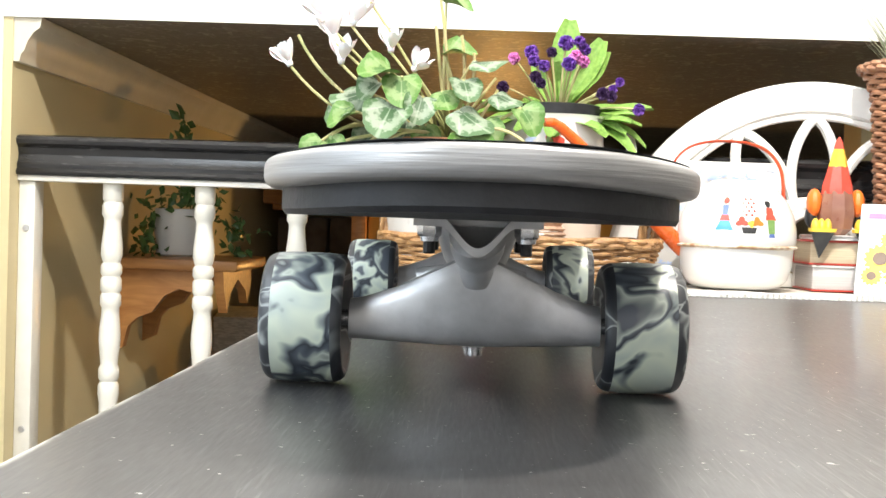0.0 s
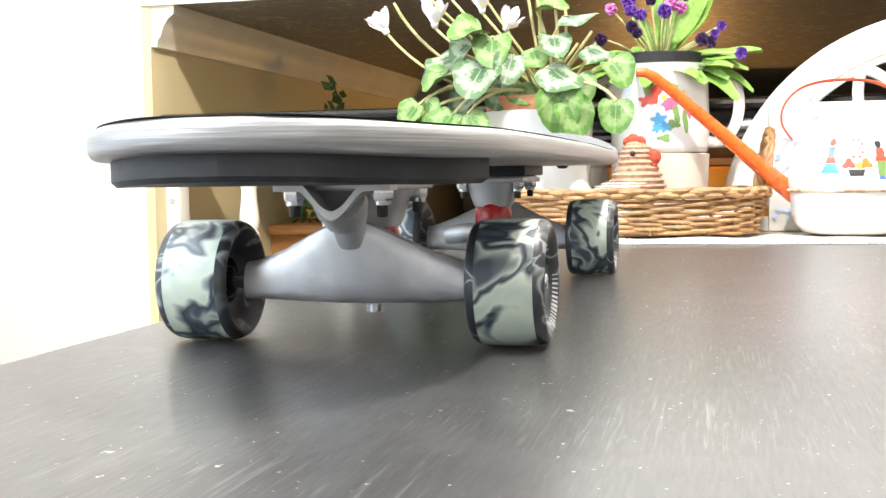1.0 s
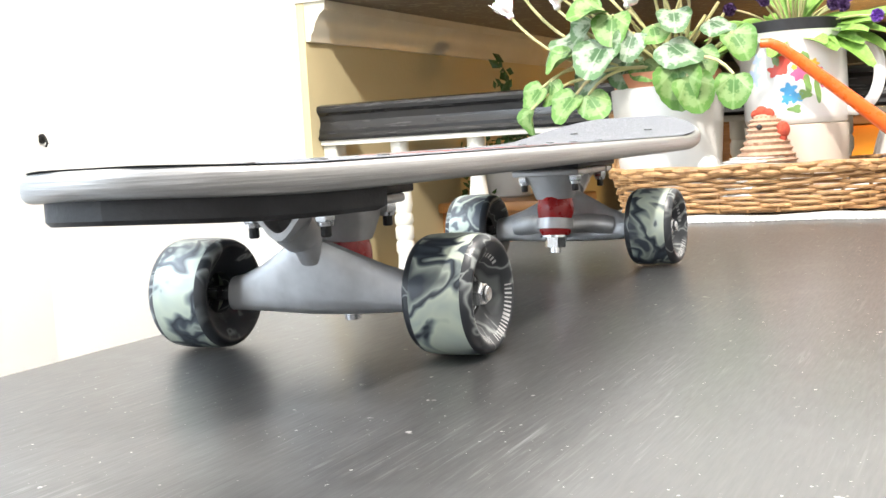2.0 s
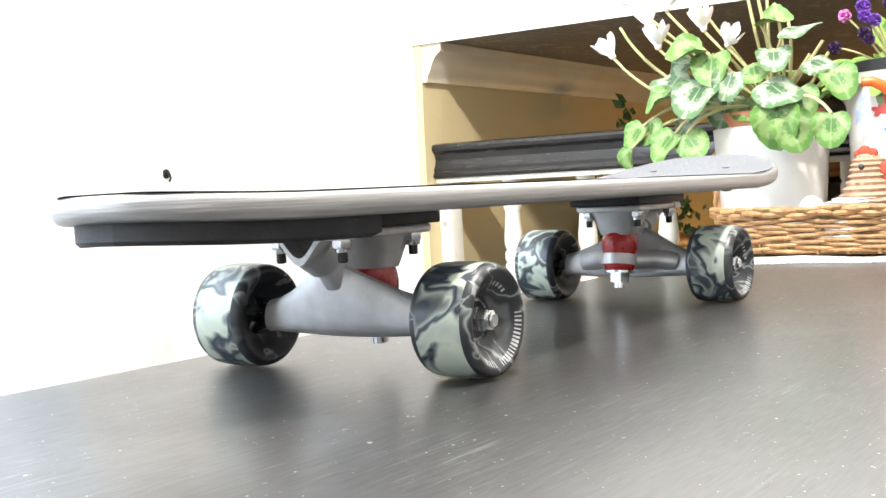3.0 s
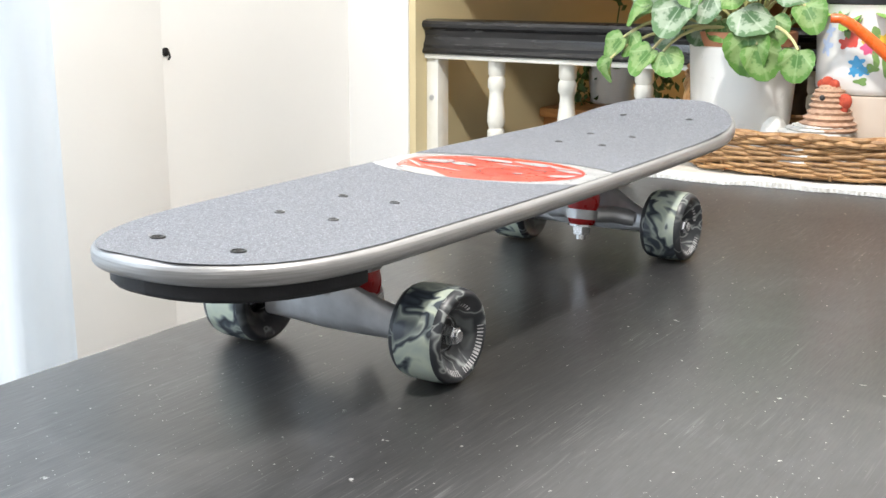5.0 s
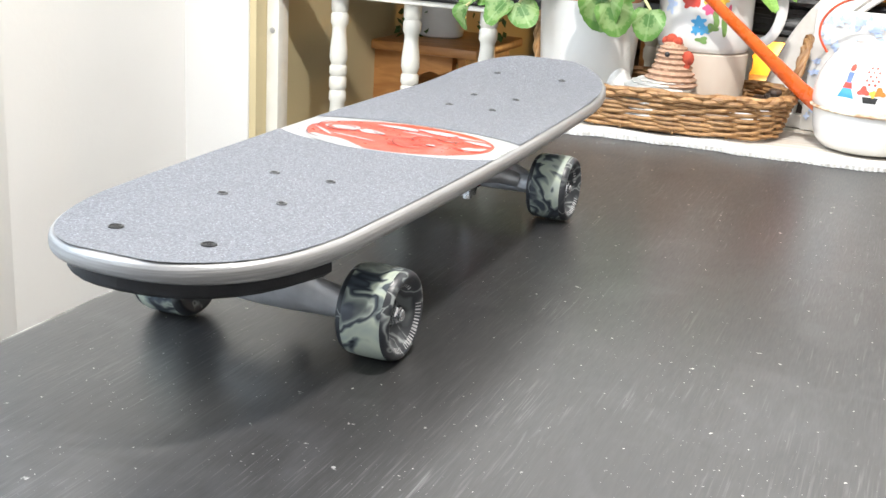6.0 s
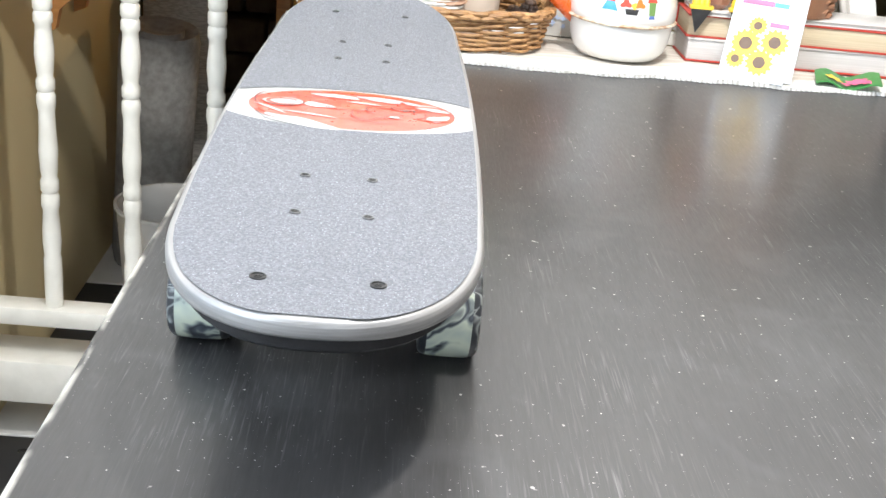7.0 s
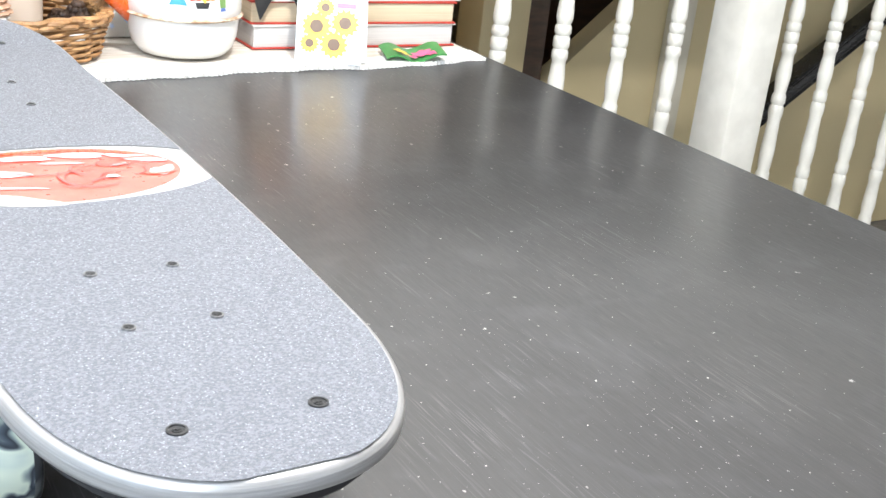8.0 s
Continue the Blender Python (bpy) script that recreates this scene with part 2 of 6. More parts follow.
def boxed(*a, **k):
    return box(bmesh.new(), *a, **k)


def lathe(profile, seg=32, cap=True):
    """Turns (radius, z) pairs round the z axis."""
    bm = bmesh.new()
    rings = []
    for r, z in profile:
        rings.append([bm.verts.new((r * math.cos(2 * math.pi * i / seg), r * math.sin(2 * math.pi * i / seg), z)) for i in range(seg)])
    for a, b in zip(rings, rings[1:]):
        for i in range(seg):
            bm.faces.new((a[i], a[(i + 1) % seg], b[(i + 1) % seg], b[i]))
    if cap:
        bm.faces.new(rings[0][::-1])
        bm.faces.new(rings[-1])
    return bm


def tube(points, radii, seg=10, closed=False, cap=True, bm=None, flat=1.0):
    """A round rod through points; radii is one number or one a point."""
    bm = bm or bmesh.new()
    pts = [Vector(p) for p in points]
    n = len(pts)
    rr = radii if isinstance(radii, (list, tuple)) else [radii] * n
    rings, up = [], None
    for i, p in enumerate(pts):
        a = pts[(i - 1) % n] if (closed or i > 0) else p
        b = pts[(i + 1) % n] if (closed or i < n - 1) else p
        d = (b - a).normalized()
        if up is None:
            up = Vector((0, 0, 1)) if abs(d.z) < 0.9 else Vector((0, 1, 0))
        side = d.cross(up).normalized()
        up = side.cross(d).normalized()
        rings.append([bm.verts.new(p + rr[i] * (math.cos(2 * math.pi * k / seg) * side + flat * math.sin(2 * math.pi * k / seg) * up)) for k in range(seg)])
    pairs = list(zip(rings, rings[1:])) + ([(rings[-1], rings[0])] if closed else [])
    for a, b in pairs:
        for k in range(seg):
            bm.faces.new((a[k], a[(k + 1) % seg], b[(k + 1) % seg], b[k]))
    if cap and not closed:
        bm.faces.new(rings[0][::-1])
        bm.faces.new(rings[-1])
    return bm


def eased(points, steps=5):
    """A smooth line through points."""
    p = [Vector(q) for q in points]
    out = []
    for i in range(len(p) - 1):
        a, b, c, d = p[max(i - 1, 0)], p[i], p[i + 1], p[min(i + 2, len(p) - 1)]
        for k in range(steps):
            t = k / steps
            out.append(0.5 * (2 * b + (c - a) * t + (2 * a - 5 * b + 4 * c - d) * t * t + (3 * b - a - 3 * c + d) * t * t * t))
    return out + [p[-1]]


def prism(outline, y0, y1, axis="y"):
    """A slab with the given outline, drawn in the two other axes."""
    bm = bmesh.new()
    put = {"y": lambda a, b, c: (a, c, b), "x": lambda a, b, c: (c, a, b), "z": lambda a, b, c: (a, b, c)}[axis]
    lo = [bm.verts.new(put(a, b, y0)) for a, b in outline]
    hi = [bm.verts.new(put(a, b, y1)) for a, b in outline]
    n = len(outline)
    for i in range(n):
        bm.faces.new((lo[i], lo[(i + 1) % n], hi[(i + 1) % n], hi[i]))
    bm.faces.new(lo[::-1])
    bm.faces.new(hi)
    return bm


def mesh_of(name, bm, material, smooth=True, angle=35):
    bmesh.ops.recalc_face_normals(bm, faces=bm.faces[:])
    me = bpy.data.meshes.new(name)
    bm.to_mesh(me)
    bm.free()
    for m in material if isinstance(material, (list, tuple)) else [material]:
        me.materials.append(m)
    if smooth:
        me.shade_smooth()
        me.set_sharp_from_angle(angle=radians(angle))
    return me


def part(name, bm, material, parent, label="", m=None, angle=35):
    ob = new(name, mesh_of(name, bm, material, angle=angle))
    ob.parent = parent
    if m is not None:
        ob.matrix_local = m
    return tagged(ob, label)


def thing(name, label, category, m=None, group="", kind=""):
    ob = tagged(new(name), label, category, group, kind)
    ob.empty_display_size = 0.02
    if m is not None:
        ob.matrix_world = m
    return ob


def solid(name, bm, material, label, category, kind="", group="", m=None, angle=35):
    ob = tagged(new(name, mesh_of(name, bm, material, angle=angle)), label, category, group, kind)
    if m is not None:
        ob.matrix_world = m
    return ob


def joined(*bms):
    """One bmesh out of several."""
    out = bmesh.new()
    for b in bms:
        me = bpy.data.meshes.new("scrap")
        b.to_mesh(me)
        b.free()
        out.from_mesh(me)
        bpy.data.meshes.remove(me)
    return out


def moved(bm, m):
    bmesh.ops.transform(bm, matrix=m, verts=bm.verts[:])
    return bm


# ---- the room ----
FLOOR, TOP = -0.75, 1.65
WX, WY = -0.73, 0.95          # inner faces of the side wall and of the wall behind the table
SOFFIT, STAIR_X = 0.32, -0.60

solid("floor", boxed(-1.0, 3.2, -2.6, 3.6, FLOOR - 0.1, FLOOR - 0.004), M_GROUT, "grey grout bed under black and white floor tiles", "floor", "structure")
wall_side = joined(boxed(WX - 0.12, WX, 0.30, WY + 0.1, FLOOR, TOP), boxed(WX - 0.12, WX, -1.4, 0.30, FLOOR, 0.0 - 0.25), boxed(WX - 0.12, WX, -1.4, 0.30, 1.4, TOP), boxed(WX - 0.12, WX, -2.6, -1.4, FLOOR, TOP))
solid("wall_west", wall_side, M_WHITEWALL, "white painted plaster wall with a window opening", "wall", "structure")
solid("wall_north", joined(boxed(WX - 0.12, STAIR_X - 0.012, WY, WY + 0.10, FLOOR, TOP), boxed(STAIR_X - 0.012, 3.2, WY, WY + 0.005, SOFFIT - 0.0015, TOP)), M_WHITEWALL, "white painted bulkhead wall over the stairwell", "wall", "structure")
solid("wall_stair_side", boxed(STAIR_X - 0.1, STAIR_X, WY + 0.004, 3.5, FLOOR, SOFFIT + 0.1), M_CREAM, "cream painted wall of the stairwell", "wall", "structure")
solid("wall_stair_end", boxed(STAIR_X, 3.2, 3.4, 3.5, FLOOR, SOFFIT + 0.1), M_CREAM, "cream painted wall at the end of the stairwell", "wall", "structure")
solid("ceiling_stair", boxed(STAIR_X, 3.2, WY + 0.0055, 3.5, SOFFIT, SOFFIT + 0.05), M_SOFFIT, "taupe embossed paper on the soffit above the stairwell", "ceiling", "structure")
solid("ceiling", boxed(-0.85, 3.2, -2.6, WY, TOP, TOP + 0.1), M_CEIL, "white painted ceiling", "ceiling", "structure")
solid("wall_east", boxed(3.1, 3.2, -2.6, 3.5, FLOOR, TOP), M_WHITEWALL, "white painted wall", "wall", "structure")
solid("wall_south", joined(boxed(-0.85, 0.05, -2.6, -2.5, FLOOR, TOP), boxed(1.75, 3.2, -2.6, -2.5, FLOOR, TOP), boxed(0.05, 1.75, -2.6, -2.5, FLOOR, 0.2), boxed(0.05, 1.75, -2.6, -2.5, 1.45, TOP)), M_WHITEWALL, "white painted wall with a window opening", "wall", "structure")
solid("trim_panel", boxed(WX + 0.0003, WX + 0.0018, 0.30, 0.546, FLOOR, TOP, 0.001), M_WHITEWALL, "white painted flat panel beside the window", "panel", "structure")
# crown moulding along the top of the cream wall
crown = [(STAIR_X, 0.262), (STAIR_X + 0.008, 0.262), (STAIR_X + 0.010, 0.272), (STAIR_X + 0.014, 0.276), (STAIR_X + 0.018, 0.288), (STAIR_X + 0.026, 0.300), (STAIR_X + 0.034, 0.306), (STAIR_X + 0.036, 0.319), (STAIR_X, 0.319)]
solid("trim_crown", prism(crown, WY + 0.006, 3.39), M_CREAMTRIM, "pale moulded trim under the stair soffit", "trim", "structure")

# ---- table ----
TL, TR, TN, TF = -0.137, 0.735, -0.80, 0.962
table = thing("table", "black painted wooden table with scratched worn top", "table")
part("tabletop", boxed(TL, TR, TN, TF, -0.028, 0, 0.005, 3), M_TABLE, table, "black brush-painted top with pale scratches")
for ay in (TN + 0.05, TF - 0.07):
    part("apron", boxed(TL + 0.04, TR - 0.04, ay, ay + 0.02, -0.12, -0.028), M_TABLE, table)
for lx in (TL + 0.04, TR - 0.09):
    for ly in (TN + 0.04, TF - 0.09):
        part("leg", boxed(lx, lx + 0.05, ly, ly + 0.05, FLOOR, -0.028, 0.004), M_TABLE, table)

# ---- skateboard ----
NOSE, TAIL, DTOP, DTHICK = -0.168, 0.553, 0.0965, 0.0115


def deck_half(y):
    w = 0.0915 - 0.09 * (y - 0.2) ** 2
    if y < -0.045:
        w *= max(0.0, 1 - ((-0.045 - y) / (-0.045 - NOSE)) ** 2.4) ** (1 / 2.4)
    if y > 0.455:
        w *= max(0.0, 1 - ((y - 0.455) / (TAIL - 0.455)) ** 2.6) ** (1 / 2.3)
    return w


def deck_z(x, y):
    z = DTOP + 0.05 * x * x
    if y > 0.425:
        z += 1.25 * (y - 0.425) ** 2
    if y < -0.105:
        z += 0.8 * (-0.105 - y) ** 2
    return z


def deck_outline(n=96, inset=0.0):
    ys = []
    for i in range(n + 1):
        u = 0.5 - 0.5 * math.cos(math.pi * i / n)
        ys.append(NOSE + inset + (TAIL - NOSE - 2 * inset) * u)
    k = (TAIL - NOSE) / (TAIL - NOSE - 2 * inset)
    mid = (TAIL + NOSE) / 2
    right = [(max(0.0, deck_half(mid + (y - mid) * k) - inset * 0.9), y) for y in ys]
    return right, [(-x, y) for x, y in reversed(right[1:-1])]


def deck_mesh():
    bm = bmesh.new()
    r, l = deck_outline()
    loop = r + l
    rad = 0.0042

    def ring(s, out, dz):
        vs = []
        for x, y in loop:
            sy = min(max(y, NOSE + 0.085), TAIL - 0.085)
            px, py = s * x, sy + s * (y - sy)
            d = Vector((x, y - sy)).normalized() if (x or y - sy) else Vector((0, 0))
            px, py = px + d.x * out, py + d.y * out
            vs.append(bm.verts.new((px, py, deck_z(px, py) + dz)))
        return vs

    rings = [ring(s, 0, 0) for s in (0.02, 0.3, 0.6, 0.85, 0.96)]
    for k in range(5):
        a = math.pi / 2 * (1 - k / 4)
        rings.append(ring(1.0, -rad + rad * math.cos(a), -rad + rad * math.sin(a)))
    for k in range(5):
        a = -math.pi / 2 * k / 4
        rings.append(ring(1.0, -rad + rad * math.cos(a), rad - DTHICK + rad * math.sin(a)))
    rings += [ring(s, 0, -DTHICK) for s in (0.85, 0.6, 0.3, 0.02)]
    n = len(loop)
    for a, b in zip(rings, rings[1:]):
        for i in range(n):
            bm.faces.new((a[i], a[(i + 1) % n], b[(i + 1) % n], b[i]))
    bmesh.ops.remove_doubles(bm, verts=bm.verts[:], dist=0.0002)
    return bm


def front_y(x, inset):
    """y of the nose end of the grip at x."""
    lo, hi = NOSE + inset, 0.0
    for _ in range(30):
        m = (lo + hi) / 2
        if deck_half(m) - inset < abs(x):
            lo = m
        else:
            hi = m
    return hi


def back_y(x, inset):
    lo, hi = 0.4, TAIL - inset
    for _ in range(30):
        m = (lo + hi) / 2
        if deck_half(m) - inset < abs(x):
            hi = m
        else:
            lo = m
    return lo


GC = 0.182


def arc_near(x):
    return GC - 0.012 - 0.040 * math.sqrt(max(0, 1 - (x / 0.096) ** 2))


def arc_far(x):
    return GC + 0.012 + 0.040 * math.sqrt(max(0, 1 - (x / 0.096) ** 2))


def strip_mesh(lo, hi, nx=40, ny=26, lift=0.0003, wx=None):
    bm = bmesh.new()
    rows = []
    for i in range(nx + 1):
        u = math.sin((i / nx - 0.5) * math.pi)
        col = []
        for j in range(ny + 1):
            v = j / ny
            x = wx * u
            y = lo(x) + (hi(x) - lo(x)) * v
            lim = deck_half(y) - 0.0039
            x = max(-lim, min(lim, x))
            col.append(bm.verts.new((x, y, deck_z(x, y) + lift)))
        rows.append(col)
    for a, b in zip(rows, rows[1:]):
        for j in range(ny):
            bm.faces.new((a[j], b[j], b[j + 1], a[j + 1]))
    bmesh.ops.remove_doubles(bm, verts=bm.verts[:], dist=0.00005)
    return bm


board = thing("skateboard", "grey grip-taped skateboard with marbled wheels on a black table", "skateboard", pose(0.0035, 0, 0, 0, 0, 0.4))
deck = part("deck", deck_mesh(), M_DECK, board, "silver-grey rounded deck edge")
part("grip_tape", strip_mesh(lambda x: front_y(x, 0.0040), arc_near, ny=44, lift=0.0006, wx=0.0875), M_GRIP, deck, "sparkling grey grip tape")
part("grip_tape", strip_mesh(arc_far, lambda x: back_y(x, 0.0040), ny=44, lift=0.0006, wx=0.0875), M_GRIP, deck, "sparkling grey grip tape")
part("deck_graphic", strip_mesh(arc_near, arc_far, lift=0.0002, wx=0.0876), M_GRAPHW, deck, "pale lens-shaped panel between the grip")


def print_shape(points, width, lift, tip=0.15):
    """A flat printed stroke through (x, y) points that tapers to its ends."""
    bm = bmesh.new()
    pts = [Vector(p) for p in points]
    rows = []
    n = len(pts)
    for i, p in enumerate(pts):
        d = (pts[min(i + 1, n - 1)] - pts[max(i - 1, 0)]).normalized()
        s = Vector((-d.y, d.x))
        u = i / (n - 1)
        w = width * (tip + (1 - tip) * math.sin(math.pi * u) ** 0.6) / 2
        rows.append([bm.verts.new((q.x, q.y, deck_z(q.x, q.y) + lift)) for q in (p - s * w, p + s * w)])
    for a, b in zip(rows, rows[1:]):
        bm.faces.new((a[0], a[1], b[1], b[0]))
    return bm


def oval(cx, cy, rx, ry, a0, a1, n=28):
    return [(cx + rx * math.cos(radians(a0 + (a1 - a0) * i / n)), cy + ry * math.sin(radians(a0 + (a1 - a0) * i / n))) for i in range(n + 1)]


def patch(cx, cy, rx, ry, tilt, lift, wob=0.06, seed=1):
    """A flat printed patch with a slightly wavy outline."""
    bm = bmesh.new()
    rnd = random.Random(seed)
    p1, p2, n = rnd.uniform(0, 6.28), rnd.uniform(0, 6.28), 44
    ct, st = math.cos(radians(tilt)), math.sin(radians(tilt))
    rings = []
    for f in (1.0, 0.6, 0.25):
        ring = []
        for i in range(n):
            a = 2 * math.pi * i / n
            k = f * (1 + wob * (math.sin(3 * a + p1) + 0.6 * math.sin(5 * a + p2)))
            u, v = rx * k * math.cos(a), ry * k * math.sin(a)
            x, y = cx + u * ct - v * st, cy + u * st + v * ct
            ring.append(bm.verts.new((x, y, deck_z(x, y) + lift)))
        rings.append(ring)
    for a, b in zip(rings, rings[1:]):
        for i in range(n):
            bm.faces.new((a[i], a[(i + 1) % n], b[(i + 1) % n], b[i]))
    bm.faces.new(rings[-1])
    return bm


part("print", patch(0.0, GC, 0.0755, 0.0485, 0, 0.0004, 0.0), M_GRAPHR, deck, "red oval print with a coiled figure")
part("print", print_shape(oval(0.0, GC, 0.072, 0.0445, 40, 112), 0.0055, 0.0006, 0.5), M_GRAPHO, deck, "orange band of the print")
# bare places in the red print
for k, (x, y, rx, ry, tilt, wob) in enumerate((
        (-0.051, 0.006, 0.015, 0.0105, 8, 0.03), (-0.025, 0.004, 0.012, 0.0055, -14, 0.12), (-0.036, -0.040, 0.030, 0.0085, -24, 0.08), (-0.013, 0.031, 0.018, 0.0048, -6, 0.10),
        (0.021, 0.031, 0.017, 0.0058, -10, 0.12), (0.058, 0.017, 0.013, 0.0062, -30, 0.16), (0.063, -0.008, 0.010, 0.0060, 40, 0.16), (0.031, -0.012, 0.0040, 0.0030, 0, 0.08),
        (-0.058, -0.013, 0.016, 0.0016, -40, 0.1), (-0.030, -0.020, 0.020, 0.0018, -12, 0.1), (0.008, 0.018, 0.013, 0.0020, -8, 0.1), (0.040, 0.008, 0.006, 0.0016, 20, 0.1),
        (0.044, 0.026, 0.008, 0.0032, -24, 0.1))):
    part("bare_patch", patch(x, GC + y, rx, ry, tilt, 0.0008, wob, k + 2), M_GRAPHW, deck, "pale bare place in the print")
for cx, cy, rx, ry, a0, a1, w in ((-0.051, 0.006, 0.0112, 0.0075, 30, 330, 0.0030), (-0.030, -0.012, 0.036, 0.018, 175, 262, 0.0040), (0.060, -0.004, 0.013, 0.010, 200, 330, 0.0035), (0.055, 0.012, 0.016, 0.008, 20, 150, 0.0032)):
    part("print_stroke", print_shape(oval(cx, GC + cy, rx, ry, a0, a1), w, 0.0010), M_GRAPHR, deck, "red curling stroke")
for cx, cy, rx, ry, a0, a1, w in ((-0.051, 0.006, 0.0150, 0.0105, 190, 420, 0.0013), (0.012, -0.008, 0.012, 0.016, 140, 290, 0.0016), (0.022, -0.008, 0.018, 0.012, 70, 200, 0.0012), (0.034, -0.012, 0.010, 0.008, 20, 220, 0.0011),
                                   (-0.020, 0.014, 0.040, 0.012, 60, 150, 0.0011), (0.030, 0.004, 0.016, 0.007, 10, 170, 0.0012), (0.018, -0.018, 0.020, 0.010, 190, 320, 0.0013), (0.046, -0.002, 0.008, 0.010, 240, 420, 0.0011),
                                   (-0.034, -0.018, 0.034, 0.022, 170, 250, 0.0014), (-0.005, 0.012, 0.022, 0.014, 200, 320, 0.0013), (0.038, 0.012, 0.010, 0.006, 120, 330, 0.0016), (0.020, 0.004, 0.010, 0.010, 90, 260, 0.0018),
                                   (0.028, -0.022, 0.012, 0.007, 30, 190, 0.0015), (0.052, 0.004, 0.007, 0.006, 0, 240, 0.0015), (-0.060, 0.010, 0.012, 0.020, 110, 230, 0.0014)):
    part("print_line", print_shape(oval(cx, GC + cy, rx, ry, a0, a1), w, 0.0012, 0.1), M_GRAPHD, deck, "dark line in the red print")
for k in range(15):
    a = radians(112 - 4.6 * k)
    x, y = 0.072 * math.cos(a), GC + 0.0445 * math.sin(a)
    part("print_bar", print_shape([(x - 0.0012, y - 0.0004), (x + 0.0012, y)], 0.0026 if k % 4 else 0.0014, 0.0012, 0.8), M_GRAPHD, deck, "dark printed bar")


def screw_mesh(r):
    """A countersunk screw head with a cross recess, seen from above."""
    return joined(lathe([(r * 0.95, 0.0001), (r * 0.9, 0.0005), (r * 0.5, 0.0004), (0.0003, 0.0003)], 20, False), boxed(-r * 0.12, r * 0.12, -r * 0.6, r * 0.6, 0.0003, 0.0007), boxed(-r * 0.6, -r * 0.121, -r * 0.12, r * 0.12, 0.0003, 0.0007), boxed(r * 0.121, r * 0.6, -r * 0.12, r * 0.12, 0.0003, 0.0007))


def washer_mesh(r):
    return lathe([(r * 1.28, -0.0002), (r * 1.25, 0.0006), (r * 1.0, 0.0007), (r * 0.94, 0.0001)], 24, False)


M_GREYBOLT = mat("worn_grey_bolt", (0.12, 0.12, 0.125), (0.22, 0.22, 0.22), 0.35, 0.7, scale=300)
# Dark heads and the large flat disc paint in the shade of the recesses.
SCREW, BIGSCREW = mesh_of("bolt_head", screw_mesh(0.0026), M_DARKBOLT), mesh_of("bolt_head_large", screw_mesh(0.0022), M_DARKBOLT)
WASHER, BIGWASHER = mesh_of("washer", washer_mesh(0.0026), M_GREYBOLT), mesh_of("washer_recess_large", joined(washer_mesh(0.0034), lathe([(0.0036, 0.0002), (0.0003, 0.0001)], 20, False)), M_DARKBOLT)
TRUCKS = (0.0, 0.364)
spots = [(x, ty + y, SCREW) for ty in TRUCKS for x in (-0.0205, 0.0205) for y in (-0.031, 0.031)]
spots += [(x, -0.121, BIGSCREW) for x in (-0.0295, 0.0295)] + [(x, 0.496, SCREW) for x in (-0.034, 0.034)]
for x, y, me in spots:
    o = new("bolt_head", me)
    o.parent = deck
    o.location = (x, y, deck_z(x, y) + 0.0008)
    w = new("washer", WASHER if me is SCREW else BIGWASHER)
    w.parent = deck
    w.location = o.location

# black guard under the nose, and one rounded stud under the tail
gr = [(x * 0.93, y + 0.009) for x, y in deck_outline(40)[0] if y < -0.075]
guard_outline = [(-x, y) for x, y in reversed(gr)] + gr
guard_outline = [(-0.062, -0.060)] + [p for p in guard_outline if p[1] < -0.072] + [(0.062, -0.060)]
gb = bmesh.new()
lo = [gb.verts.new((x * 0.972, min(y * 0.99, -0.078), deck_z(x, y) - DTHICK - 0.0098)) for x, y in guard_outline]
mi = [gb.verts.new((x, y, deck_z(x, y) - DTHICK - (0.0078 if y < -0.07 else 0.002))) for x, y in guard_outline]
hi = [gb.verts.new((x, y, deck_z(x, y) - DTHICK + 0.0005)) for x, y in guard_outline]
n = len(guard_outline)
for a, b in ((lo, mi), (mi, hi)):
    for i in range(n):
        gb.faces.new((a[i], a[(i + 1) % n], b[(i + 1) % n], b[i]))
gb.faces.new(lo[::-1])
gb.faces.new(hi)
part("nose_guard", gb, M_BLACKPL, board, "black plastic guard under the nose")
for x in (-0.034, 0.034):
    part("stud", moved(lathe([(0.006, 0), (0.006, -0.005), (0.004, -0.008), (0.0005, -0.0085)], 12), pose(x, 0.496, deck_z(x, 0.496) - DTHICK)), M_BLACKPL, board)


def loft(sections):
    """A skin over rings of equally many points."""
    bm = bmesh.new()
    rings = [[bm.verts.new(p) for p in s] for s in sections]
    n = len(rings[0])
    for a, b in zip(rings, rings[1:]):
        for i in range(n):
            bm.faces.new((a[i], a[(i + 1) % n], b[(i + 1) % n], b[i]))
    bm.faces.new(rings[0][::-1])
    bm.faces.new(rings[-1])
    return bm


AX = 0.0295                     # axle height
DBOT = DTOP - DTHICK            # underside of the deck


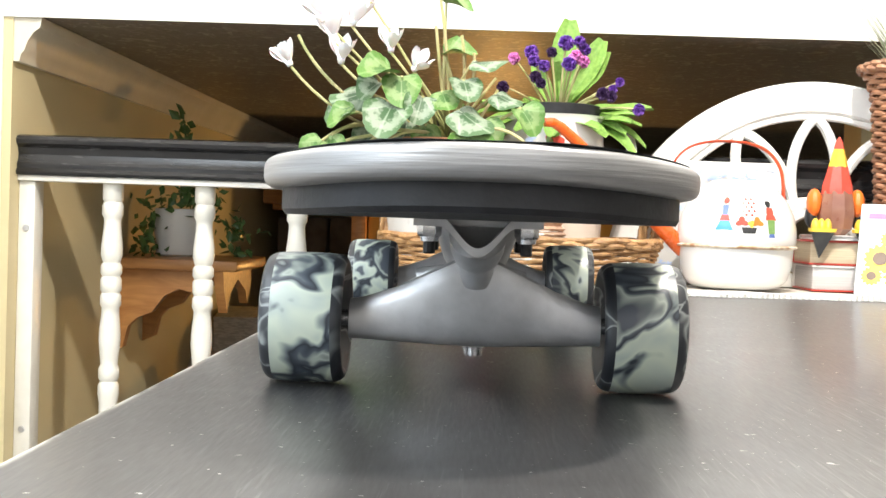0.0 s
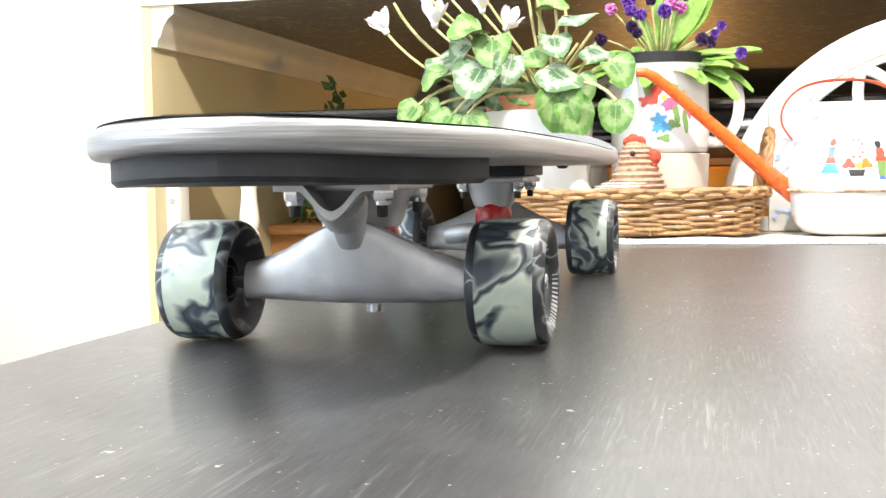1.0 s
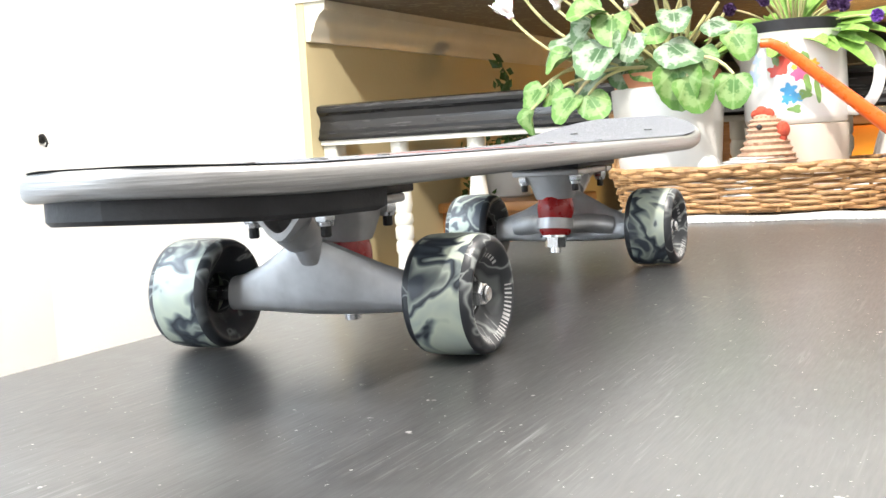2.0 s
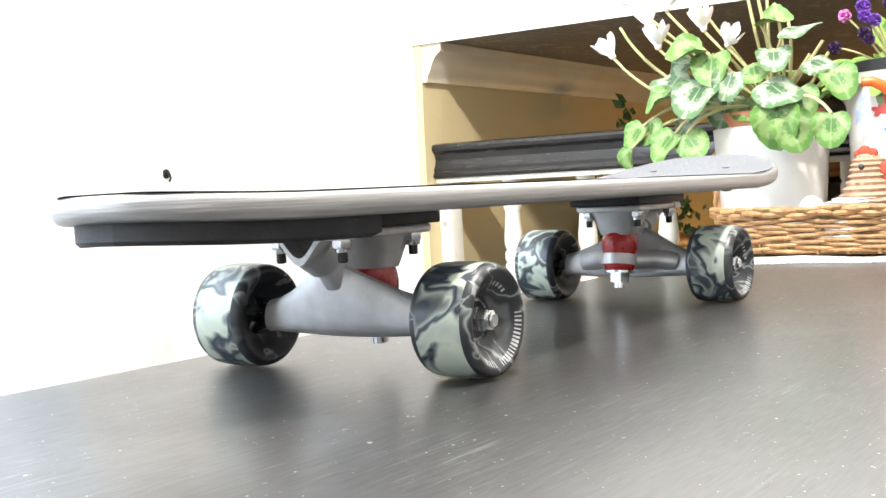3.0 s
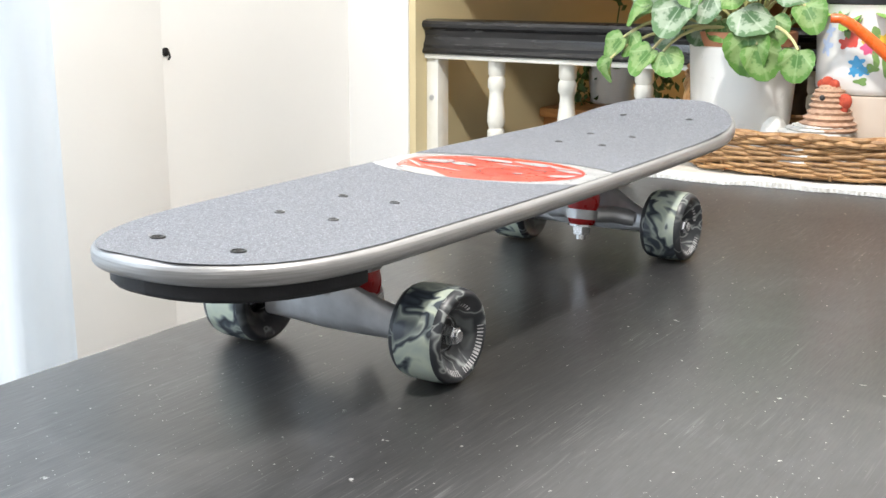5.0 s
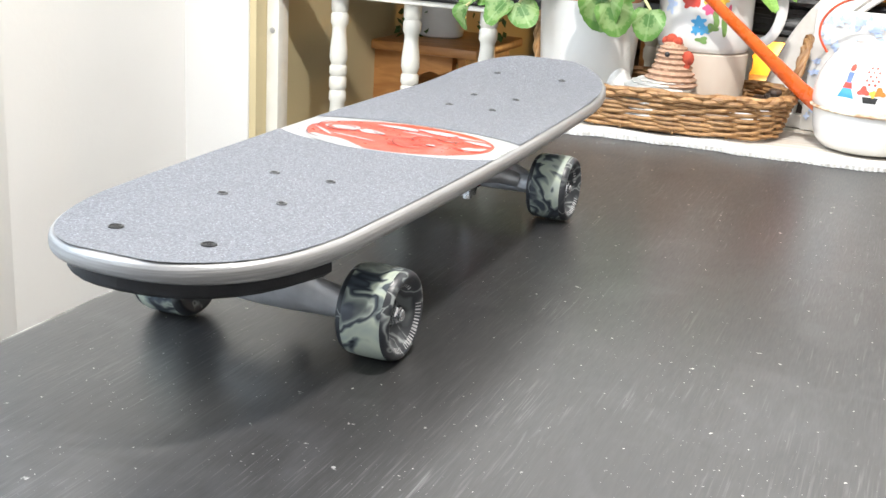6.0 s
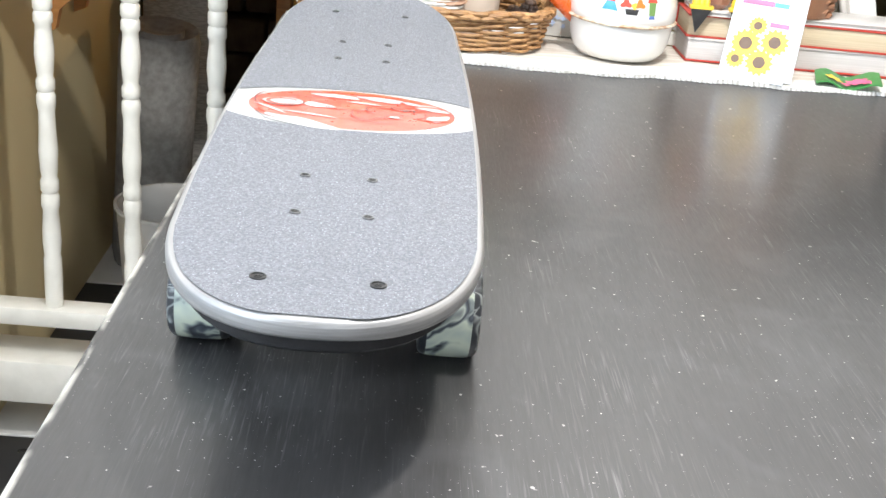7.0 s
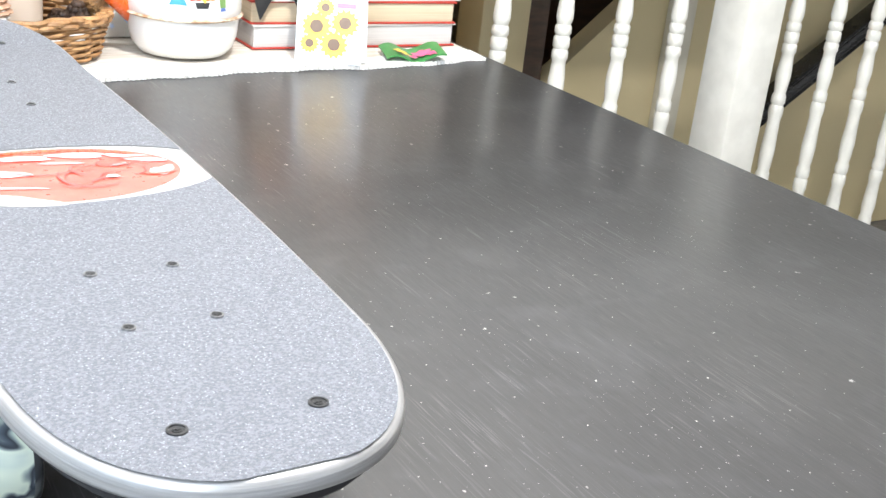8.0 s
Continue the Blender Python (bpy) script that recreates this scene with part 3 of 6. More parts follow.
def hanger_mesh():
    rows = []
    for x, zt, zb, yt, yb, th in ((-0.056, 0.0385, 0.0205, 0, 0, 0.0085), (-0.050, 0.0395, 0.0205, 0, 0, 0.0085), (-0.036, 0.0445, 0.0198, -0.004, 0, 0.0075), (-0.020, 0.0525, 0.0192, -0.010, -0.001, 0.0068), (-0.009, 0.0580, 0.019, -0.013, -0.002, 0.0068),
                                  (0.009, 0.0580, 0.019, -0.013, -0.002, 0.0068), (0.020, 0.0525, 0.0192, -0.010, -0.001, 0.0068), (0.036, 0.0445, 0.0198, -0.004, 0, 0.0075), (0.050, 0.0395, 0.0205, 0, 0, 0.0085), (0.056, 0.0385, 0.0205, 0, 0, 0.0085)):
        ring = []
        for k in range(16):
            a = 2 * math.pi * k / 16
            ca, sa = math.cos(a), math.sin(a)
            v = 0.5 + 0.5 * (abs(sa) ** 0.8 * (1 if sa > 0 else -1))
            ring.append((x, yb + (yt - yb) * v + th * (abs(ca) ** 0.8) * (1 if ca > 0 else -1) * (1.0 - 0.25 * v), zb + (zt - zb) * v))
        rows.append(ring)
    body = loft(rows)
    pivot = tube([(0, -0.010, 0.050), (0, -0.018, 0.060), (0, -0.027, 0.068)], [0.0080, 0.0078, 0.0070], 16)
    seat = tube([(0, 0.0230, 0.0305), (0, 0.0215, 0.0385)], [0.0145, 0.0145], 22)
    arms = [tube([(s * 0.040, 0.001, 0.031), (s * 0.022, 0.006, 0.034), (s * 0.009, 0.018, 0.034)], [0.0075, 0.0075, 0.007], 12) for s in (-1, 1)]
    return joined(body, pivot, seat, *arms)


def baseplate_mesh():
    """A plate with a kingpin boss, and at its outer end a lip that dips round the pivot cup's hollow."""
    top = DBOT - 0.0075
    plate = boxed(-0.027, 0.027, -0.029, 0.041, top - 0.005, top, 0.0018, 2)
    rows = []
    for z, hx, y0, y1 in ((top - 0.0025, 0.0225, -0.005, 0.039), (top - 0.010, 0.0185, 0.002, 0.036), (top - 0.020, 0.0150, 0.007, 0.0325), (top - 0.023, 0.0135, 0.0085, 0.0315)):
        rows.append([(hx * math.copysign(abs(math.cos(a)) ** 0.6, math.cos(a)), (y0 + y1) / 2 + (y1 - y0) / 2 * math.copysign(abs(math.sin(a)) ** 0.6, math.sin(a)), z) for a in [2 * math.pi * k / 24 for k in range(24)]])
    dip = lambda x: 0.0125 * (0.5 + 0.5 * math.cos(math.pi * min(1, abs(x) / 0.0155))) ** 0.8
    xs = [-0.027 + 0.054 * k / 36 for k in range(37)]
    lip = prism([(x, top - 0.0012 - dip(x)) for x in xs] + [(x, top - 0.0050 - dip(x)) for x in reversed(xs)], -0.041, -0.0291)
    cup = tube([(0, -0.0195, 0.0600), (0, -0.0245, 0.0650), (0, -0.030, 0.0690)], [0.0100, 0.0118, 0.0122], 20)
    return joined(plate, loft(rows), lip, cup)


HANGER, BASEPLATE = mesh_of("hanger", hanger_mesh(), M_ALU), mesh_of("baseplate", baseplate_mesh(), M_ALU)
RISER = mesh_of("riser_pad", boxed(-0.029, 0.029, -0.045, 0.047, DBOT - 0.0075, DBOT + 0.0008, 0.0012), M_BLACKPL)
KP = lambda s: (0, 0.0190 + 0.0050 * s, 0.058 - 0.042 * s)      # along the kingpin, 0 at the plate


def along(s0, s1, r0, r1, bulge=0.0):
    steps = 6
    pts = [KP(s0 + (s1 - s0) * i / steps) for i in range(steps + 1)]
    return tube(pts, [r0 + (r1 - r0) * i / steps + bulge * math.sin(math.pi * i / steps) for i in range(steps + 1)], 22)


BUSH_TOP = mesh_of("bushing", along(0.06, 0.47, 0.0128, 0.0128, 0.0014), M_BUSH)
BUSH_LOW = mesh_of("bushing", along(0.64, 0.76, 0.0125, 0.0105, 0.0006), M_BUSH)
KINGPIN = mesh_of("kingpin", along(-0.1, 1.08, 0.0045, 0.0045), M_STEEL)
WASHER = mesh_of("washer", along(0.76, 0.80, 0.012, 0.012), M_STEEL)
KNUT = mesh_of("kingpin_nut", tube([KP(0.80), KP(0.98)], [0.0085, 0.008], 6), M_STEEL)
NUT = mesh_of("truck_nut", joined(lathe([(0.0052, 0), (0.0052, -0.0035), (0.0045, -0.0045)], 6), lathe([(0.0042, -0.0045), (0.0038, -0.0065)], 12), lathe([(0.0024, -0.0065), (0.0024, -0.0105)], 10)), M_STEEL)
NUTEND = mesh_of("bolt_end", lathe([(0.0026, -0.0063), (0.0026, -0.0112), (0.002, -0.0118)], 10), M_DARKBOLT)
AXLE = mesh_of("axle", tube([(-0.0870, 0, AX), (0.0870, 0, AX)], 0.004, 14), M_STEEL)


def wheel_profile():
    return [(0.0288, -0.0132), (0.0291, -0.0100), (0.0293, -0.004), (0.0293, 0.004), (0.0291, 0.0100), (0.0288, 0.0130)]


FACE = [(0.0288, 0.0130), (0.0284, 0.0148), (0.0278, 0.0162), (0.0268, 0.0173), (0.0255, 0.0180), (0.0240, 0.0176), (0.0215, 0.0158), (0.0165, 0.0118), (0.0140, 0.0080), (0.0124, 0.0066), (0.0112, 0.0062), (0.0112, 0.002)]
TREAD = mesh_of("tyre", lathe(wheel_profile(), 56, False), M_WHEEL, angle=50)
BACKFACE = mesh_of("wheel_back", lathe([(0.0288, -0.0132), (0.0284, -0.0148), (0.0278, -0.0162), (0.0268, -0.0173), (0.0258, -0.0179), (0.0240, -0.0174), (0.0165, -0.0118), (0.0125, -0.0090), (0.0112, -0.0085), (0.0112, -0.003)], 48, False), M_CORE, angle=50)
WFACE = mesh_of("wheel_face", lathe(FACE, 48, False), M_CORE, angle=50)
BEARING = mesh_of("bearing", lathe([(0.011, 0.0035), (0.011, 0.0055), (0.0095, 0.0058), (0.0090, 0.0050), (0.0062, 0.0050), (0.0058, 0.0065), (0.0040, 0.0065), (0.0040, 0.0035)], 28, False), M_STEEL)
SHIELD = mesh_of("bearing_shield", lathe([(0.0092, 0.0053), (0.0062, 0.0053)], 28, False), M_DARKBOLT)
AXNUT = mesh_of("axle_nut", joined(lathe([(0.0066, 0.0065), (0.0066, 0.0115), (0.0056, 0.0132), (0.0042, 0.0134)], 6, False), lathe([(0.0040, 0.0065), (0.0040, 0.0150), (0.0033, 0.0157)], 14)), M_STEEL)


def bars_mesh():
    """Writing round the wheel's face, as plain upright bars, and a finer line of it on the inner cone."""
    bm = bmesh.new()
    rnd = random.Random(4)
    rows = [(-66 + 5.6 * i, rnd.choice((0.9, 1.3, 1.9)), 0.0204, 0.01495, 0.0236, 0.01730) for i in range(26) if i not in (8, 9)]
    rows += [(118 + 9.5 * i, rnd.uniform(1.8, 2.6), 0.0176, 0.01268, 0.0194, 0.01412) for i in range(9) if i != 5]
    for deg, half, r0, z0, r1, z1 in rows:
        a, wid = radians(deg), radians(half)
        bm.faces.new([bm.verts.new((r * math.cos(a + sg * wid), r * math.sin(a + sg * wid), z + 0.00025)) for r, z, sg in ((r0, z0, -1), (r0, z0, 1), (r1, z1, 1), (r1, z1, -1))])
    return bm


BARS = mesh_of("lettering", bars_mesh(), M_PRINTW)


def child(name, me, parent, label="", m=None):
    o = new(name, me)
    o.parent = parent
    if m is not None:
        o.matrix_local = m
    return tagged(o, label)


for ty, turn in ((TRUCKS[0], 0), (TRUCKS[1], 180)):
    tm = pose(0, ty, 0, 0, 0, turn)
    truck = child("truck", HANGER, board, "polished cast aluminium truck with red bushings", tm)
    child("baseplate", BASEPLATE, truck)
    child("riser_pad", RISER, truck, "black riser pad")
    child("bushing", BUSH_TOP, truck, "red rubber bushing")
    child("bushing", BUSH_LOW, truck, "red rubber bushing")
    child("kingpin", KINGPIN, truck)
    child("washer", WASHER, truck)
    child("kingpin_nut", KNUT, truck)
    child("axle", AXLE, truck)
    for nx in (-0.0205, 0.0205):
        for ny in (-0.031, 0.031):
            child("truck_nut", NUT, truck, "", pose(nx, ny, DBOT - 0.0125))
            child("bolt_end", NUTEND, truck, "", pose(nx, ny, DBOT - 0.0125))
    for s in (-1, 1):
        spin = {(0, 1): 20, (0, -1): 70, (1, 1): -20, (1, -1): 140}[(1 if turn else 0, s)]
        wm = pose(s * (0.0735 if s > 0 else 0.0752), ty, AX, 0, 90 * s, 0) @ pose(0, 0, 0, 0, 0, spin)
        wheel = child("wheel", TREAD, board, "pale green and black marbled wheel", wm)
        child("wheel_face", WFACE, wheel, "dark grey wheel face")
        child("wheel_back", BACKFACE, wheel, "dark marbled inner face")
        child("bearing", BEARING, wheel)
        child("bearing_shield", SHIELD, wheel)
        child("axle_nut", AXNUT, wheel)
        child("lettering", BARS, wheel, "white printed bars")

# ---- railing behind the table ----
RAIL_Y = 1.0
BAL_PROFILE = [(0.0135, 0.110), (0.0135, 0.088), (0.0115, 0.085), (0.0138, 0.080), (0.0138, 0.068), (0.0112, 0.063), (0.0108, 0.058), (0.0118, 0.045), (0.0138, 0.028), (0.0142, 0.015), (0.0125, 0.008), (0.0112, 0.004),
               (0.0138, 0.000), (0.0140, -0.010), (0.0115, -0.014), (0.0138, -0.018), (0.0138, -0.032), (0.0115, -0.036), (0.0136, -0.040), (0.0138, -0.052), (0.0115, -0.056), (0.0118, -0.066), (0.0138, -0.086), (0.0142, -0.100),
               (0.0120, -0.124), (0.0110, -0.132), (0.0136, -0.137), (0.0136, -0.150), (0.0112, -0.154), (0.0138, -0.160), (0.0140, -0.172), (0.0118, -0.184), (0.0125, -0.215), (0.0142, -0.245), (0.0128, -0.275), (0.0112, -0.286),
               (0.0136, -0.292), (0.0136, -0.306), (0.0112, -0.311), (0.0136, -0.317), (0.0136, -0.332), (0.0115, -0.340), (0.0135, -0.372), (0.0140, -0.392), (0.0120, -0.414), (0.0136, -0.420), (0.0136, -0.500)]
railing = thing("stair_railing", "white turned balusters under a glossy black handrail", "railing")
rp = [(-0.026, 0.117), (0.026, 0.117), (0.028, 0.121), (0.024, 0.126), (0.0245, 0.131), (0.021, 0.136), (0.019, 0.144), (0.022, 0.153), (0.0275, 0.158), (0.029, 0.163), (0.026, 0.1675), (0.014, 0.170), (-0.014, 0.170), (-0.026, 0.1675), (-0.029, 0.163), (-0.0275, 0.158), (-0.022, 0.153), (-0.019, 0.144), (-0.021, 0.136), (-0.0245, 0.131), (-0.024, 0.126), (-0.028, 0.121)]
part("handrail", prism([(RAIL_Y + a, b) for a, b in rp], STAIR_X, 1.36, "x"), M_GLOSSBLACK, railing, "black gloss handrail with moulded sides", angle=25)
part("fillet", boxed(STAIR_X, 1.36, RAIL_Y - 0.022, RAIL_Y + 0.022, 0.109, 0.1165, 0.001), M_IVORY, railing)
part("bottom_rail", boxed(STAIR_X, 1.36, RAIL_Y - 0.022, RAIL_Y + 0.022, -0.53, -0.50, 0.003), M_IVORY, railing)
part("wall_batten", boxed(STAIR_X, STAIR_X + 0.022, RAIL_Y - 0.016, RAIL_Y + 0.016, -0.50, 0.109, 0.002), M_IVORY, railing)
SCREWCAP = mesh_of("screw_cap", lathe([(0.0045, 0.0), (0.004, 0.0015), (0.001, 0.0018)], 12), M_ALU)
for z in (0.047, -0.22):
    child("screw_cap", SCREWCAP, railing, "", pose(STAIR_X + 0.011, RAIL_Y - 0.0165, z, 90))
BALUSTER = mesh_of("baluster", lathe(BAL_PROFILE, 18), M_IVORY, angle=45)
for k in range(15):
    child("baluster", BALUSTER, railing, "", pose(-0.479 + 0.1232 * k, RAIL_Y, 0))
newel = solid("newel_post", boxed(1.365, 1.455, RAIL_Y - 0.045, RAIL_Y + 0.045, FLOOR, 0.33, 0.006), M_IVORY, "square white painted newel post of the stair", "post")
rail_right = thing("stair_railing", "white turned balusters beyond the newel post", "railing")
part("bottom_rail", boxed(1.456, 2.7, RAIL_Y - 0.022, RAIL_Y + 0.022, -0.53, -0.50, 0.003), M_IVORY, rail_right)
part("handrail", prism([(RAIL_Y + a, b) for a, b in rp], 1.456, 2.7, "x"), M_GLOSSBLACK, rail_right, angle=25)
for k in range(8):
    child("baluster", BALUSTER, rail_right, "", pose(1.535 + 0.115 * k, RAIL_Y, 0))
solid("trim_plinth", boxed(STAIR_X, 1.36, RAIL_Y - 0.03, RAIL_Y + 0.06, -0.665, -0.59, 0.004), M_IVORY, "white painted plinth board under the railing", "trim", "structure")
# the stair beyond: cream panel under a sloping string, dark void above, black handrail
solid("wall_stair_panel", prism([(1.43, FLOOR), (3.098, FLOOR), (3.098, 0.318), (2.147, 0.318), (1.43, -0.288)], 1.62, 1.68), M_CREAM, "cream painted panel under the stair", "wall", "structure")
solid("trim_post", boxed(0.70, 0.80, 1.60, 1.70, FLOOR, 0.31, 0.005), M_CREAM, "cream painted post beside the stair", "trim", "structure")
solid("trim_post", boxed(1.24, 1.368, 1.60, 1.70, FLOOR, 0.31, 0.005), M_CREAM, "cream painted post at the stair foot", "trim", "structure")
solid("trim_post", boxed(1.372, 1.428, 1.61, 1.70, FLOOR, 0.31, 0.004), M_DARKWOOD, "dark brown wooden post at the stair foot", "trim", "structure")
solid("trim_strip", boxed(1.786, 1.864, 1.60, 1.6195, FLOOR, 0.0, 0.003), M_CREAMTRIM, "pale vertical cover strip on the cream panel", "trim", "structure")
rail2 = solid("stair_handrail", moved(prism([(a, b - 0.143) for a, b in rp], -0.42, 0.72, "x"), pose(2.365, 1.56, -0.179, 0, -33.6, 0)), M_GLOSSBLACK, "sloping black painted stair handrail", "handrail")
# Made-up dark sheet: its colour stands for the shade in the stair void.
solid("wall_stair_void", boxed(1.43, 3.098, 1.90, 1.95, FLOOR, 0.318), M_DARKWOOD, "dark sheet standing in for the shaded void behind the stair", "wall", "structure")

# ---- stairwell things ----
M_STONE = mat("rough_brown_stone", (0.11, 0.075, 0.055), (0.2, 0.15, 0.11), 0.85, scale=14, bump=0.8, bscale=50)
M_PLANTPOT = mat("white_glazed_pot", (0.72, 0.71, 0.68), (0.66, 0.65, 0.62), 0.3, scale=12)
M_TEXTILE = mat("grey_textile", (0.23, 0.22, 0.21), (0.32, 0.31, 0.29), 0.9, scale=60, bump=0.5, bscale=300)
M_PAPER = mat("grey_printed_paper", (0.5, 0.49, 0.46), (0.36, 0.35, 0.33), 0.8, scale=70, stretch=(1, 1, 5), lo=0.45, hi=0.55)
M_LEAFG = mat("ivy_leaf", (0.05, 0.11, 0.03), (0.1, 0.19, 0.055), 0.45, scale=30)
shelf = thing("wall_shelf", "orange pine wall shelf with scalloped brackets", "shelf")
SX, SY0, SY1, SZ = STAIR_X, 1.36, 1.62, -0.004
part("shelf_board", boxed(SX, SX + 0.215, SY0, SY1, SZ - 0.018, SZ, 0.004), M_PINE, shelf)
br = [(SX, SZ - 0.018), (SX + 0.16, SZ - 0.018), (SX + 0.16, SZ - 0.045), (SX + 0.135, SZ - 0.055), (SX + 0.115, SZ - 0.05), (SX + 0.09, SZ - 0.062), (SX + 0.07, SZ - 0.09), (SX + 0.045, SZ - 0.10), (SX + 0.03, SZ - 0.115), (SX + 0.022, SZ - 0.15), (SX, SZ - 0.16)]
for y in (SY0 + 0.02, SY1 - 0.05):
    part("bracket", prism(br, y, y + 0.02), M_PINE, shelf)
fr = [(SY0 + 0.01, SZ - 0.018), (SY1 - 0.01, SZ - 0.018), (SY1 - 0.01, SZ - 0.05), (SY1 - 0.04, SZ - 0.085), (SY1 - 0.06, SZ - 0.06), (SY1 - 0.13, SZ - 0.036), (SY0 + 0.07, SZ - 0.06), (SY0 + 0.05, SZ - 0.09), (SY0 + 0.02, SZ - 0.05)]
part("front_valance", prism(fr, SX + 0.175, SX + 0.19, "x"), M_PINE, shelf)


def spray(n, seed, lo, hi, size, droop=0.5, cluster=None):
    """Many small pointed leaves on a few drooping twigs, joined."""
    rnd = random.Random(seed)
    bm = bmesh.new()
    for _ in range(n):
        if cluster:
            c = rnd.choice(cluster)
            p = Vector(c[:3]) + Vector((rnd.gauss(0, c[3]), rnd.gauss(0, c[3]), rnd.gauss(0, c[3])))
        else:
            p = Vector([rnd.uniform(a, b) for a, b in zip(lo, hi)])
        d = Vector((rnd.uniform(-1, 1), rnd.uniform(-1, 1), rnd.uniform(-1, 0.6) - droop)).normalized()
        s = d.cross(Vector((rnd.uniform(-1, 1), rnd.uniform(-1, 1), rnd.uniform(-1, 1)))).normalized()
        nn = d.cross(s)
        L = size * rnd.uniform(0.6, 1.3)
        vs = [bm.verts.new(p), bm.verts.new(p + d * L * 0.45 + s * L * 0.3 + nn * L * 0.05), bm.verts.new(p + d * L), bm.verts.new(p + d * L * 0.45 - s * L * 0.3 + nn * L * 0.05), bm.verts.new(p + d * L * 0.5 - nn * L * 0.06)]
        for a, b, c in ((0, 1, 4), (1, 2, 4), (2, 3, 4), (3, 0, 4)):
            bm.faces.new((vs[a], vs[b], vs[c]))
    return bm


ivy = thing("potted_plant", "trailing green plant in a white pot on the pine shelf", "plant", pose(SX + 0.085, 1.50, SZ))
part("pot", lathe([(0.036, 0), (0.043, 0.004), (0.047, 0.05), (0.046, 0.083), (0.043, 0.084), (0.042, 0.07)], 28, False), M_PLANTPOT, ivy, "white glazed pot")
part("soil", lathe([(0.0425, 0.07), (0.001, 0.074)], 20, False), M_DARKWOOD, ivy)
part("foliage", spray(260, 5, None, None, 0.022, 0.4, [(0, 0, 0.10, 0.025), (-0.04, -0.03, 0.09, 0.02), (-0.045, -0.045, 0.05, 0.012), (-0.045, -0.05, 0.02, 0.010), (0.05, 0.0, 0.10, 0.02), (0.08, 0.03, 0.07, 0.02), (0.09, 0.04, 0.03, 0.015), (0.04, -0.03, 0.11, 0.015), (0.02, 0, 0.125, 0.02)]), M_LEAFG, ivy, "small trailing green leaves")
sprig = [(0.0, 0.0, 0.0), (-0.005, 0.01, 0.12), (0.004, 0.01, 0.19), (0.0, 0.0, 0.235)]
part("twig", tube([(x, y, z) for x, y, z in sprig], 0.0016, 6), M_LEAFG, ivy)
part("leaf_tuft", spray(16, 9, None, None, 0.026, -0.3, [(0.0, 0.0, 0.20, 0.012), (0.0, 0.0, 0.235, 0.008)]), M_LEAFG, ivy)

hearth = thing("fireplace", "rough brown stone fireplace with a pine mantel shelf", "fireplace")
rs = random.Random(11)
for i in range(7):
    x = -0.56
    while x < 0.5:
        w = rs.uniform(0.10, 0.19)
        part("stone", boxed(x, min(x + w - 0.008, 0.5), 2.75 - rs.uniform(0, 0.02), 2.95, -0.74 + 0.118 * i, -0.74 + 0.118 * i + rs.uniform(0.098, 0.112), 0.012, 2), M_STONE, hearth)
        x += w
part("mantel", boxed(-0.58, 0.55, 2.62, 3.0, 0.105, 0.165, 0.006), M_PINE, hearth, "orange pine mantel shelf")
part("mantel_moulding", boxed(-0.56, 0.53, 2.66, 2.95, 0.088, 0.105, 0.004), M_PINE, hearth)
solid("rolled_rug", moved(lathe([(0.004, 0.0), (0.078, 0.006), (0.082, 0.03), (0.080, 0.28), (0.082, 0.52), (0.076, 0.545), (0.05, 0.535), (0.048, 0.548), (0.01, 0.538)], 26), pose(-0.50, 1.75, FLOOR, 6, 4, 0)), M_TEXTILE, "rolled grey rug standing on the floor", "rug")
bin_ = thing("waste_bin", "round pale bin with an open top on the floor", "bin", pose(-0.38, 1.42, FLOOR))
part("bin_body", lathe([(0.001, 0.004), (0.085, 0.003), (0.088, 0.0), (0.105, 0.26), (0.109, 0.268), (0.104, 0.270), (0.101, 0.26), (0.083, 0.012)], 36, False), M_PLANTPOT, bin_)
part("rim", lathe([(0.104, 0.263), (0.110, 0.266), (0.110, 0.272), (0.104, 0.272), (0.104, 0.263)], 36, False), M_PLANTPOT, bin_)
box_ = solid("storage_box", moved(boxed(-0.09, 0.09, -0.15, 0.15, 0, 0.60, 0.003), pose(-0.49, 2.12, FLOOR, 0, 0, 8)), M_PAPER, "grey printed cardboard box by the cream wall", "box")
solid("armchair", joined(boxed(-0.20, 0.28, 2.15, 2.35, FLOOR, -0.12, 0.05, 4)), M_DARKWOOD, "dark brown upholstered chair in the stairwell", "chair")
# Panel standing in for the lamplit yellow wall; door and frame are made up.
yl = thing("cupboard", "yellow panel standing in for the lamplit stairwell wall", "cupboard", pose(0.0, 2.3, FLOOR))
M_YELLOW = mat("ochre_paint", (0.62, 0.33, 0.045), (0.55, 0.28, 0.035), 0.4, scale=6)
part("door", boxed(-0.26, 0.62, 0.02, 0.045, 0.0, 0.84, 0.004), M_YELLOW, yl)
part("frame", joined(boxed(-0.30, -0.264, 0.0, 0.06, 0.0, 0.86, 0.003), boxed(0.624, 0.66, 0.0, 0.06, 0.0, 0.86, 0.003), boxed(-0.264, 0.624, 0.0, 0.06, 0.844, 0.86)), M_PINE, yl)

# wall hook and curtain
M_HOOK = mat("dark_iron", (0.03, 0.03, 0.03), (0.05, 0.05, 0.05), 0.4, 0.8, scale=100)
hook = solid("wall_hook", joined(moved(lathe([(0.006, 0), (0.006, 0.002), (0.002, 0.003)], 12), pose(0, 0, 0, 0, 90, 0)), tube([(0, 0, 0.002), (0.007, 0, 0.0), (0.009, 0, -0.006), (0.006, 0, -0.010)], 0.0015, 8)), M_HOOK, "small dark iron hook on the white wall", "hook", m=pose(WX, 0.552, 0.136))
M_SHEER = bpy.data.materials.new("sheer_white_curtain")
